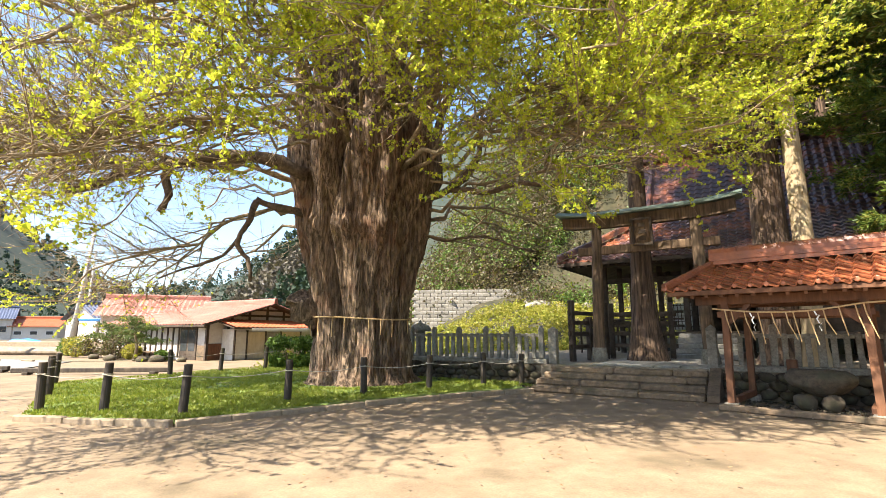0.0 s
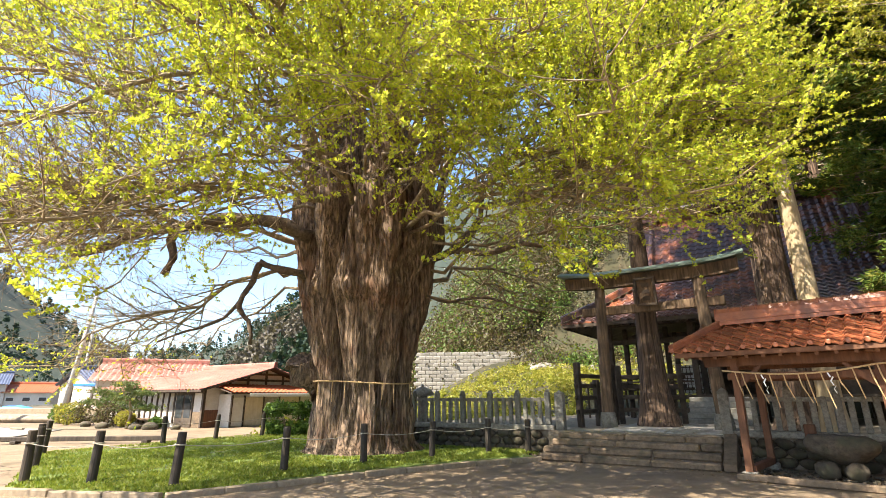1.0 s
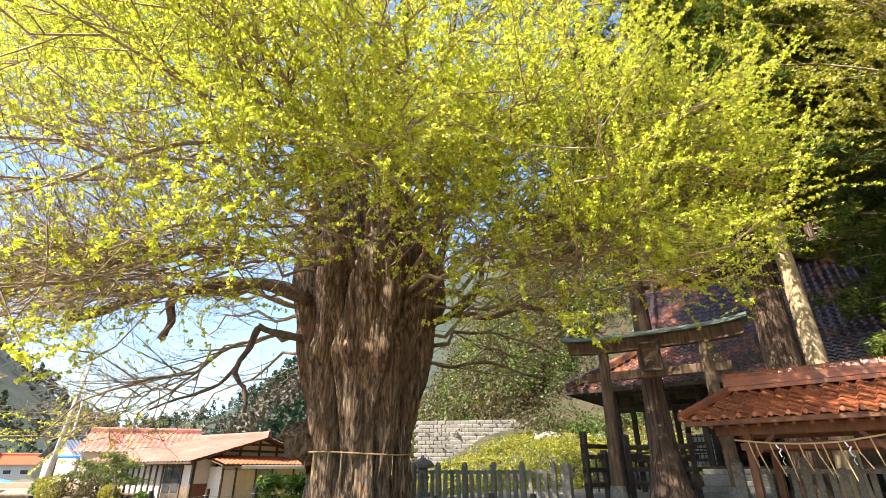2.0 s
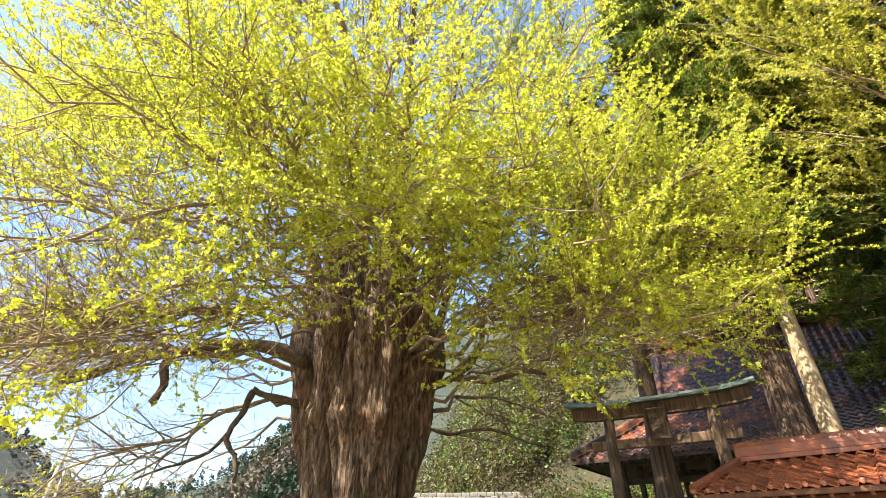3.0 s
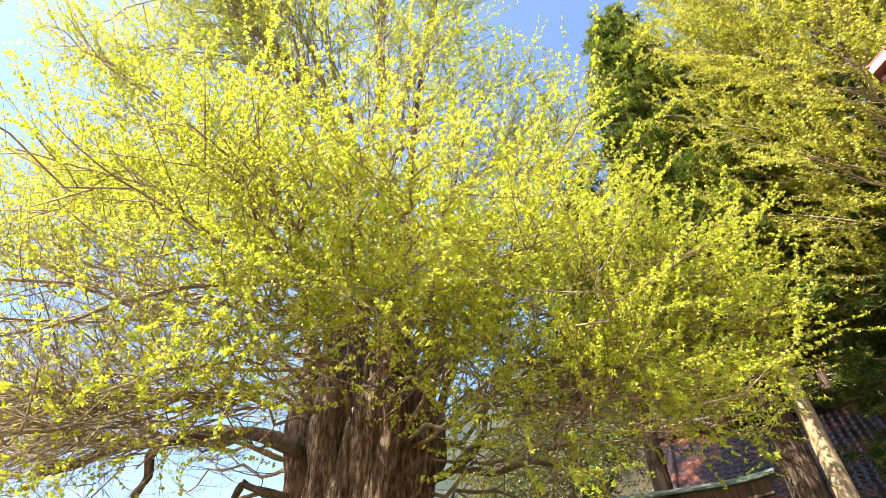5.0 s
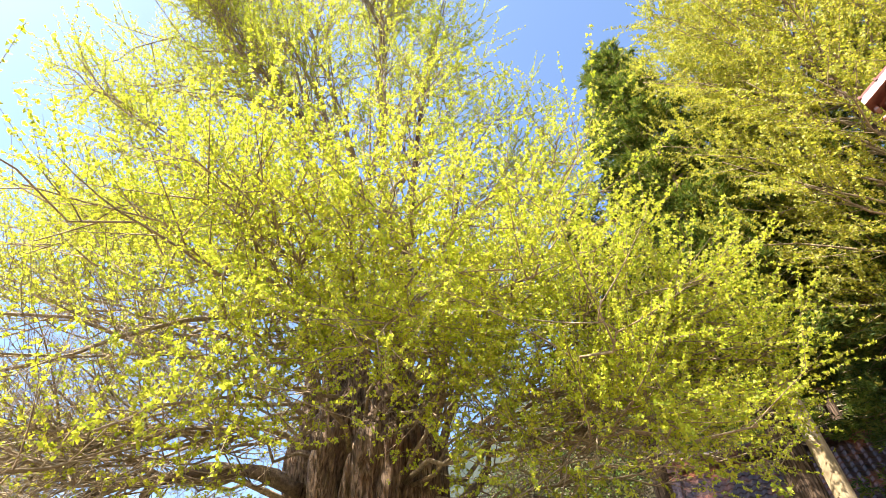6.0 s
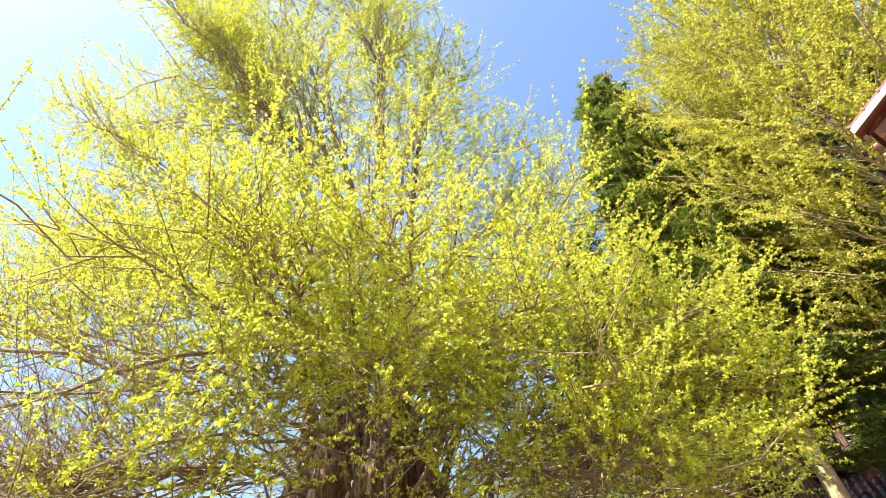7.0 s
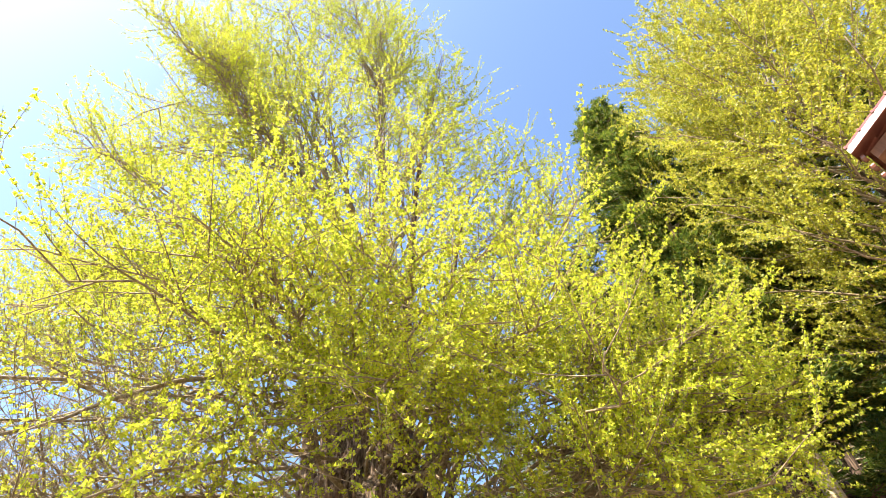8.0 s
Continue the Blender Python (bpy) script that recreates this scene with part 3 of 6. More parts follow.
# ---- cedars ----
def cedar_meshes(seed, top, low, spread):
    r = np.random.default_rng(seed)
    st, en, c, w = [], [], [], []
    z = low
    while z < top - 0.4:
        u = (z - low) / (top - low)
        reach = spread * (1 - u) ** 0.7 * (0.55 + 0.45 * min(1, u * 6)) + 0.35
        for k in range(5):
            a = r.uniform(0, 2 * math.pi)
            ln = reach * r.uniform(0.65, 1.15)
            p0 = np.array([0, 0, z + r.uniform(-0.3, 0.3)])
            d = np.array([math.cos(a), math.sin(a), r.uniform(-0.35, 0.15)])
            p1 = p0 + d * ln
            st.append(p0), en.append(p1)
            m = int(46 * ln + 26)
            k2 = max(3, int(ln * 2.2))
            centre = np.outer(r.uniform(0.3, 1.0, k2) ** 0.8, d * ln) + r.normal(0, 0.22, (k2, 3)) * np.array([1, 1, 0.6])
            pts = p0 + centre[r.integers(0, k2, m)] + r.normal(0, 0.13, (m, 3)) * np.array([1.1, 1.1, 0.75])
            c.append(pts)
            w.append(np.tile(d * 0.8 + np.array([0, 0, 0.15]), (m, 1)))
        z += 0.46
    c, w = np.concatenate(c), np.concatenate(w)
    st, en = np.array(st), np.array(en)
    tv, tq = sticks(st, en, np.full(len(st), 0.05), np.full(len(st), 0.012), 4)
    # needle sprays: narrow tapering blades in bunches
    n, per = len(c), 5
    at = np.repeat(c, per, 0)
    d = np.repeat(w, per, 0) + r.normal(0, 0.55, (n * per, 3))
    d /= np.linalg.norm(d, axis=1)[:, None]
    s = np.cross(d, r.normal(0, 1, (n * per, 3)))
    s /= np.linalg.norm(s, axis=1)[:, None]
    ln = r.uniform(0.10, 0.28, (n * per, 1))
    v = np.stack([at - s * 0.010, at + d * ln * 0.5 - s * 0.024, at + d * ln, at + d * ln * 0.5 + s * 0.024], 1).reshape(-1, 3)
    return (tv, tq), (v, np.arange(len(v)).reshape(-1, 4))


CEDAR_A = cedar_meshes(3, 31.0, 8.5, 3.6)
CEDAR_B = cedar_meshes(4, 26.0, 3.6, 4.1)
CEDAR_C = cedar_meshes(6, 19.0, 11.0, 1.5)
CEDAR_MESH = {}


def cedar(x, y, z0, kind, radius, bark, label, flare=0.5, decay=0.35, turn=0.0):
    tree = thing("cedar_tree", pose(x, y, z0, 0, 0, turn), label, "tree", "cedars round the shrine")
    twigs, leaves = kind
    top = 30.0 if kind is CEDAR_A else 25.5 if kind is CEDAR_B else 18.5
    g, n = Geo(), 20
    zs = [0, 0.15, 0.35, 0.6, 1.0] + [1.6 + 0.8 * i for i in range(int((top - 1.6) / 0.8))]
    for zz in zs:
        for k in range(n):
            a = 2 * math.pi * k / n
            d = Vector((math.cos(a), math.sin(a), 0))
            rr = radius * (1 - 0.93 * zz / top) * (1 + flare * math.exp(-zz / decay)) * (1 + 0.07 * noise.noise(d * 2.5 + Vector((x, y, zz * 0.4))) + 0.05 * abs(math.sin(5 * a)))
            g.v.append((d.x * rr + 0.05 * math.sin(zz * 0.4), d.y * rr, zz - 0.05))
    for j in range(len(zs) - 1):
        for k in range(n):
            a, b = j * n + k, j * n + (k + 1) % n
            g.f.append((a, b, b + n, a + n))
    part("trunk", g, bark, tree, smooth=True)
    key = id(kind)
    if key not in CEDAR_MESH:
        CEDAR_MESH[key] = (array_mesh("bough", M_TWIG, *twigs), array_mesh("needles", M_CEDAR, *leaves))
    part("bough", CEDAR_MESH[key][0], None, tree, kind="stuff")
    part("needles", CEDAR_MESH[key][1], None, tree, "dark green drooping needle sprays", kind="stuff")
    return tree


# front trunk takes the bark with sunlight in its colour, its neighbour the darker one
cedar(9.9, 13.35, 0.6, CEDAR_A, 0.27, M_CEDAR_SUNLIT, "tall cedar with sunlit pale trunk beside the shrine roof")
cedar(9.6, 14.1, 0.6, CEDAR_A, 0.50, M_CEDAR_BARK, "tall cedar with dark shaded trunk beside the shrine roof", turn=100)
cedar(6.42, 15.7, 0.6, CEDAR_C, 0.36, M_CEDAR_BARK, "cedar with flared root rising behind the shrine gate", 0.8, 1.0, 200)
cedar(14.5, 12.0, 0.8, CEDAR_B, 0.45, M_CEDAR_BARK, "dense dark green cedar behind the washing pavilion", turn=50)
cedar(17.5, 16.0, 1.0, CEDAR_A, 0.5, M_CEDAR_BARK, "dense dark green cedar on the slope", turn=20)
for x, y, turn in ((19.5, 24.0, 140), (15.5, 27.5, 250), (23.5, 19.5, 80)):
    cedar(x, y, height(x, y) - 0.1, CEDAR_B, 0.45, M_CEDAR_BARK, "dense dark green cedar behind the shrine hall", turn=turn)
cedar(19.0, 10.0, 1.0, CEDAR_B, 0.5, M_CEDAR_BARK, "dense dark green cedar on the slope", turn=310)

# ---- the gold-green tree beyond the pavilion ----
def build_gold_tree():
    tree = thing("deciduous_tree", pose(14.2, 8.6, 0.8), "tall gold-green tree in new leaf behind the cedars", "tree")
    g = Geo()
    g.tube([(0, 0, -0.2), (0.1, 0, 3), (0, 0.2, 8), (-0.3, 0.1, 14), (-0.4, 0, 20), (-0.3, 0, 26)], [0.55, 0.42, 0.36, 0.26, 0.15, 0.04], 14, wobble=0.3)
    part("trunk", g, M_CEDAR_BARK, tree, smooth=True)
    r, limbs = np.random.default_rng(31), []
    for i in range(105):
        z = 9.5 + 18.5 * (i + 0.5) / 105
        a = i * 2.39996
        reach = float(np.interp(z, (9, 13, 20, 25, 29), (5.0, 6.0, 5.9, 4.6, 1.5))) * r.uniform(0.85, 1.1)
        p0 = Vector((-0.3, 0, 0.75 * z - 0.5))
        tip = Vector((math.cos(a) * reach - 0.3, math.sin(a) * reach, z))
        pts = [p + Vector(r.normal(0, 0.07, 3)) for p in curve(p0, p0.lerp(tip, 0.5) + Vector((0, 0, 0.9)), tip, 7)]
        limbs.append((pts, 0.05))
    limb_geo, (tv, tq), at, ways = grow_crown(limbs, np.random.default_rng(6), branches=18, shoots=9, gap=0.075, branch_len=2.0)
    part("limb", limb_geo, M_TWIG, tree, smooth=True)
    part("twig", array_mesh("twig", M_TWIG, tv, tq), None, tree, kind="stuff")
    lv, lq = tuft_arrays(at, ways, 0.07, 4, np.random.default_rng(10))
    part("leaves", array_mesh("leaves", M_LEAF_FAR, lv, lq), None, tree, "small gold-green leaves", kind="stuff")


build_gold_tree()

# ---- materials of the built things ----
M_STONE = surface("weathered_granite", (0.118, 0.107, 0.088), (0.310, 0.282, 0.231), 14, 0.9, 0.5, stain=(0.074, 0.069, 0.052), stain_scale=1.6, spread=0.25, depth=0.01)
M_STEP = surface("step_stone", (0.095, 0.066, 0.041), (0.245, 0.172, 0.11), 10, 0.9, 0.5, stain=(0.062, 0.052, 0.033), stain_scale=1.8, spread=0.25, depth=0.012)
M_WALLSTONE = surface("retaining_stone", (0.04, 0.031, 0.021), (0.12, 0.092, 0.063), 9, 0.95, 0.6, stain=(0.054, 0.056, 0.028), stain_scale=2.0, spread=0.35, depth=0.02)
M_CURB = surface("curb_concrete", (0.187, 0.140, 0.089), (0.340, 0.264, 0.178), 12, 0.9, 0.4, stain=(0.212, 0.160, 0.108), stain_scale=2.2, spread=0.12, depth=0.008)
M_POST = surface("dark_fence_wood", (0.017, 0.013, 0.010), (0.06, 0.045, 0.032), 10, 0.8, 0.5, (1, 1, 0.12), stain=(0.095, 0.07, 0.046), stain_scale=2.5, spread=0.3, depth=0.01)
M_GREYWOOD = surface("grey_weathered_wood", (0.074, 0.046, 0.027), (0.244, 0.158, 0.093), 12, 0.85, 0.5, (1, 1, 0.1), cracks=0.35, stain=(0.067, 0.046, 0.029), stain_scale=1.5, spread=0.2, depth=0.01)
M_DARKWOOD = surface("dark_shrine_wood", (0.030, 0.022, 0.016), (0.10, 0.07, 0.05), 12, 0.8, 0.4, (0.3, 1, 0.3), stain=(0.14, 0.11, 0.08), stain_scale=1.2, spread=0.25, depth=0.008)
M_REDWOOD = surface("reddish_pavilion_wood", (0.095, 0.037, 0.016), (0.202, 0.089, 0.042), 12, 0.75, 0.4, (1, 1, 0.12), stain=(0.067, 0.030, 0.014), stain_scale=1.5, spread=0.2, depth=0.008)
M_TILE = surface("orange_glazed_tile", (0.245, 0.072, 0.031), (0.384, 0.128, 0.053), 9, 0.46, 0.25, stain=(0.131, 0.057, 0.037), stain_scale=1.1, spread=0.28, depth=0.006, spec=0.5)
# the reddish stain paints sun patches on the otherwise shaded hall roof
M_TILE_DARK = surface("dark_glazed_tile", (0.042, 0.024, 0.025), (0.12, 0.055, 0.047), 7, 0.34, 0.25, stain=(0.272, 0.096, 0.048), stain_scale=0.8, depth=0.006, spec=0.6, stain_at=(0.52, 0.60))
M_TILE_MAROON = surface("maroon_glazed_tile", (0.13, 0.04, 0.03), (0.22, 0.08, 0.055), 8, 0.22, 0.15, stain=(0.10, 0.04, 0.03), stain_scale=1.0, depth=0.004, spec=0.7)
M_TILE_RED = surface("faded_red_tile", (0.32, 0.105, 0.08), (0.43, 0.17, 0.128), 5, 0.75, 0.25, stain=(0.42, 0.21, 0.165), stain_scale=0.5, depth=0.01)
M_TILE_BRIGHT = surface("bright_orange_tile", (0.34, 0.075, 0.028), (0.46, 0.13, 0.05), 6, 0.5, 0.25, stain=(0.36, 0.12, 0.06), stain_scale=0.9, depth=0.01)
M_PLASTER = surface("white_plaster", (0.468, 0.423, 0.369), (0.594, 0.558, 0.504), 5, 0.85, 0.15, stain=(0.468, 0.423, 0.360), stain_scale=0.6, depth=0.004)
M_CREAM = surface("cream_boards", (0.510, 0.405, 0.264), (0.651, 0.546, 0.387), 8, 0.8, 0.2, (1, 1, 0.2), stain=(0.440, 0.352, 0.246), stain_scale=0.8, depth=0.004)
M_COPPER = surface("green_copper_sheet", (0.075, 0.11, 0.09), (0.18, 0.23, 0.19), 8, 0.6, 0.2, stain=(0.12, 0.12, 0.10), stain_scale=1.5, depth=0.004, metal=0.2)
M_ROPE = surface("straw_rope", (0.36, 0.23, 0.10), (0.62, 0.43, 0.22), 40, 0.9, 0.6, depth=0.004)
M_PALEROPE = surface("pale_rope", (0.22, 0.19, 0.15), (0.40, 0.36, 0.29), 40, 0.9, 0.5, depth=0.004)
M_PAPER = surface("white_paper", (0.74, 0.74, 0.72), (0.82, 0.82, 0.80), 20, 0.8, 0.1, depth=0.002)
M_EARTH = surface("terrace_earth", (0.136, 0.104, 0.072), (0.288, 0.232, 0.168), 5, 0.95, 0.5, stain=(0.176, 0.160, 0.096), stain_scale=0.8, depth=0.02)
M_MASONRY = surface("pale_masonry", (0.15, 0.138, 0.12), (0.30, 0.28, 0.25), 7, 0.9, 0.4, stain=(0.12, 0.11, 0.08), stain_scale=0.5, spread=0.25, depth=0.01)
M_PAVING = surface("grey_paving", (0.208, 0.192, 0.168), (0.368, 0.344, 0.304), 8, 0.85, 0.3, stain=(0.176, 0.160, 0.128), stain_scale=1.3, spread=0.2, depth=0.008)
M_GRASS_BED = surface("lawn_soil", (0.07, 0.11, 0.02), (0.16, 0.21, 0.045), 6, 1.0, 0.6, stain=(0.20, 0.17, 0.08), stain_scale=0.9, depth=0.03, stain_at=(0.58, 0.72))
M_BLADE = foliage("grass_blades", [(0.11, 0.16, 0.015), (0.17, 0.215, 0.022), (0.24, 0.28, 0.035), (0.30, 0.29, 0.08)], 0.4)
M_SHRUB = foliage("shrub_leaves", [(0.05, 0.10, 0.02), (0.10, 0.17, 0.03), (0.17, 0.25, 0.05)], 0.3)
M_MEADOW = foliage("yellow_meadow_leaves", [(0.20, 0.20, 0.04), (0.33, 0.31, 0.055), (0.42, 0.37, 0.08)], 0.4)
M_SLOPE_GRASS = foliage("slope_grass", [(0.14, 0.17, 0.02), (0.24, 0.25, 0.03), (0.34, 0.31, 0.06)], 0.4)
M_BRUSH = foliage("spring_brush", [(0.04, 0.028, 0.02), (0.085, 0.06, 0.032), (0.09, 0.105, 0.026), (0.15, 0.10, 0.058)], 0.3)
M_PINE = foliage("pine_needles", [(0.06, 0.10, 0.03), (0.12, 0.17, 0.05), (0.2, 0.22, 0.08)], 0.3)
M_BLUE = surface("blue_sheet", (0.03, 0.16, 0.48), (0.08, 0.30, 0.66), 5, 0.5, 0.3, depth=0.02)
M_NAVY = surface("blue_grey_roof", (0.05, 0.065, 0.11), (0.11, 0.13, 0.20), 5, 0.5, 0.2, depth=0.01)
M_POLE = surface("concrete_pole", (0.34, 0.33, 0.31), (0.50, 0.49, 0.46), 9, 0.85, 0.2, depth=0.004)
M_GLASS = surface("dark_window_glass", (0.02, 0.025, 0.03), (0.05, 0.055, 0.06), 2, 0.08, 0.0)
M_WHITEPAINT = surface("white_road_paint", (0.50, 0.49, 0.47), (0.66, 0.65, 0.62), 12, 0.8, 0.1, depth=0.003)
M_ASPHALT = surface("grey_gravel", (0.13, 0.12, 0.11), (0.23, 0.215, 0.195), 14, 0.95, 0.4, stain=(0.28, 0.25, 0.21), stain_scale=0.5, depth=0.01)

SHRINE = pose(2.9, 13.0, 0, 0, 0, -33)       # x along the steps, y in towards the hall
TERRACE = 0.6


def leaf_cloud(points, size, per, seed):
    r = np.random.default_rng(seed)
    points = np.asarray(points, float)
    return tuft_arrays(points, np.tile([0, 0, 0.7], (len(points), 1)), size, per, r)


# ---- terrace, retaining wall, steps ----
def build_terrace():
    g = Geo()
    out = [(-6.6, 0.95), (-0.95, 1.42), (-0.9, 1.25), (3.4, 1.25), (3.45, 1.35), (13, 1.35), (16, 16), (-6.6, 16)]
    n = len(out)
    g.add([(x, y, TERRACE) for x, y in out] + [(x, y, -0.3) for x, y in out], [tuple(range(n))] + [((i + 1) % n, i, i + n, (i + 1) % n + n) for i in range(n)])
    ob = single("terrace", g, M_EARTH, SHRINE, "raised earth terrace in front of the shrine hall", "terrace", kind="structure")
    # stones of the retaining wall, along its two lengths
    r = np.random.default_rng(14)
    shapes = [Geo().rock((0, 0, 0), (0.19, 0.13, 0.115), s, 5).mesh("stone", M_WALLSTONE, True) for s in range(6)]
    for x0, y0, x1, y1 in ((-6.5, 0.93, -0.95, 1.38), (3.5, 1.3, 9.5, 1.3)):
        ln = math.hypot(x1 - x0, y1 - y0)
        for row in range(3):
            k = int(ln / 0.34)
            for i in range(k):
                u = (i + 0.5 * (row % 2) + r.uniform(-0.1, 0.1)) / k
                st = new("stone", shapes[int(r.integers(6))])
                st.parent = ob
                st.matrix_basis = pose(x0 + (x1 - x0) * u, y0 + (y1 - y0) * u - 0.02, 0.09 + row * 0.19, r.uniform(-12, 12), r.uniform(-15, 15), r.uniform(-15, 15))
    cap = Geo()
    for x0, y0, x1, y1 in ((-6.5, 0.98, -0.75, 1.45), (3.6, 1.42, 9.5, 1.42)):
        a = math.atan2(y1 - y0, x1 - x0)
        m = Matrix.Translation(((x0 + x1) / 2, (y0 + y1) / 2, TERRACE + 0.06)) @ Matrix.Rotation(a, 4, "Z")
        cap.box((0, 0, 0), (math.hypot(x1 - x0, y1 - y0), 0.3, 0.14), 0.02, m)
    part("coping", cap, M_STONE, ob, "grey stone coping under the fence")


def build_steps():
    steps = thing("stone_steps", SHRINE, "worn wide stone steps up to the terrace", "steps", kind="structure")
    r = np.random.default_rng(3)
    for k in range(4):
        x = -0.75 + 0.08 * k
        while x < 3.3:
            w = min(r.uniform(1.1, 1.9), 3.4 - x)
            g = Geo().box((x + w / 2, 0.18 + 0.34 * k, 0.15 * k + 0.06 + r.uniform(-0.015, 0.015)), (w - 0.012, 0.46 + r.uniform(-0.03, 0.03), 0.16), 0.035)
            part("step_stone", g, M_STEP, steps)
            x += w
    g = Geo().box((1.3, 0.95, 0.12), (4.0, 1.2, 0.2))
    part("core", g, M_EARTH, steps)
    # sloped side stone
    g = Geo().prism([(0, 0), (1.5, 0), (1.5, 0.62), (1.2, 0.66), (0, 0.14)], 0.24, Matrix.Translation((3.55, -0.1, 0)) @ Matrix.Rotation(math.pi / 2, 4, "Z"))
    part("side_stone", g, M_STEP, steps)


def build_paving():
    pav = thing("paved_path", SHRINE, "grey flagstone path from the steps to the hall", "path", kind="structure")
    r = np.random.default_rng(8)
    for j in range(8):
        x = 0.5
        while x < 3.3:
            w = r.uniform(0.5, 0.95)
            g = Geo().box((x + w / 2, 1.75 + 0.56 * j, TERRACE + 0.012), (w - 0.02, 0.54, 0.05), 0.012)
            part("flagstone", g, M_PAVING, pav)
            x += w


build_terrace()
build_steps()
build_paving()


# ---- stone fences on the terrace edge ----
def stone_pillar(x, y, z, h, w, label):
    g = Geo().box((0, 0, h / 2), (w, w, h), 0.015)
    t = w / 2 - 0.012
    g.add([(-t, -t, h - 0.002), (t, -t, h - 0.002), (t, t, h - 0.002), (-t, t, h - 0.002), (0, 0, h + 0.09)], [(0, 1, 4), (1, 2, 4), (2, 3, 4), (3, 0, 4)])
    return single("stone_pillar", g, M_STONE, SHRINE @ pose(x, y, z), label, "pillar", "entrance pillars")


def stone_fence(x0, y0, x1, y1, label):
    ln, a = math.hypot(x1 - x0, y1 - y0), math.degrees(math.atan2(y1 - y0, x1 - x0))
    fence = thing("stone_fence", SHRINE @ pose(x0, y0, TERRACE + 0.13, 0, 0, a), label, "fence")
    n = round(ln / 0.225)
    post, slat = Geo(), Geo()
    post.box((0, 0, 0.44), (0.15, 0.15, 0.88), 0.02)
    post.lathe([(0.075, 0.875), (0.07, 0.92), (0.035, 0.955)], 10)
    slat.box((0, 0, 0.37), (0.115, 0.09, 0.74), 0.015)
    pm, sm = post.mesh("post", M_STONE), slat.mesh("slat", M_STONE)
    for i in range(n + 1):
        ob = part("post" if i % 4 == 0 else "slat", pm if i % 4 == 0 else sm, None, fence)
        ob.matrix_basis = pose(i * ln / n, 0, 0, random.uniform(-1.5, 1.5), random.uniform(-1.5, 1.5), random.uniform(-4, 4))
    part("rail", Geo().box((ln / 2, 0, 0.68), (ln, 0.07, 0.09), 0.01), M_STONE, fence)


stone_fence(-6.3, 1.0, -0.95, 1.45, "grey stone fence with rounded posts on a low wall")
stone_fence(3.85, 1.42, 9.2, 1.42, "shaded stone fence behind the washing pavilion")
stone_pillar(-0.6, 1.5, TERRACE, 0.98, 0.24, "square granite pillar with pointed cap by the steps")
stone_pillar(3.5, 1.30, TERRACE - 0.1, 1.1, 0.22, "square granite pillar by the steps, leaning slightly")


# ---- shrine gate (torii) ----
def build_gate():
    gate = thing("torii_gate", SHRINE @ pose(0.3, 3.0, TERRACE), "weathered wooden torii gate with a green copper cap", "gate")
    for x, lean in ((0.0, 0.05), (3.0, -0.05)):
        g = Geo().tube([(x, 0, -0.05), (x, 0, 0.5), (x + lean, 0, 2), (x + 2 * lean, 0, 4.15)], [0.19, 0.175, 0.165, 0.15], 16, wobble=0.08)
        post = part("post", g, M_GREYWOOD, gate, smooth=True)
        part("foot", Geo().lathe([(0.25, 0), (0.25, 0.1), (0.21, 0.42), (0.2, 0.44)], 16, Matrix.Translation((x, 0, 0))), M_STONE, post, smooth=False)
    part("tie_beam", Geo().box((1.5, 0, 3.42), (4.0, 0.13, 0.26), 0.02), M_GREYWOOD, gate)
    n = 14
    for name, x0, x1, z0, curl, sect, mat, lab in (("lintel", -0.95, 3.95, 4.12, 0.10, ((-0.13, 0.0), (-0.15, 0.34), (0.15, 0.34), (0.13, 0.0)), M_GREYWOOD, ""),
                                                   ("cap", -1.12, 4.12, 4.47, 0.12, ((-0.34, 0.0), (-0.34, 0.05), (0, 0.2), (0.34, 0.05), (0.34, 0.0)), M_COPPER, "green copper sheet cap")):
        g, k = Geo(), len(sect)
        for i in range(n + 1):
            x = x0 + (x1 - x0) * i / n
            g.v += [(x, y, z0 + h + curl * ((x - 1.5) / 2.5) ** 4) for y, h in sect]
        g.f += [(i * k + j, i * k + (j + 1) % k, (i + 1) * k + (j + 1) % k, (i + 1) * k + j) for i in range(n) for j in range(k)]
        g.f += [tuple(range(k)), tuple(range((n + 1) * k - 1, n * k - 1, -1))]
        part(name, g, mat, gate, lab)
    pl = Matrix.Translation((1.5, -0.22, 3.86)) @ Matrix.Rotation(radians(12), 4, "X")
    plaque = part("plaque", Geo().box((0, 0, 0), (0.46, 0.06, 0.74), 0.01, pl), M_GREYWOOD, gate, "carved wooden name plaque")
    fr = Geo()
    for c, s in (((0, -0.03, 0.38), (0.58, 0.12, 0.07)), ((0, -0.03, -0.38), (0.58, 0.12, 0.07)), ((-0.26, -0.03, 0), (0.07, 0.12, 0.74)), ((0.26, -0.03, 0), (0.07, 0.12, 0.74))):
        fr.box(c, s, 0.012, pl)
    part("frame", fr, M_DARKWOOD, plaque)
    bars = Geo()
    for k in range(3):
        bars.box((0, -0.036, 0.2 - 0.2 * k), (0.2, 0.015, 0.12), 0.004, pl)
    part("lettering", bars, M_DARKWOOD, plaque)


build_gate()


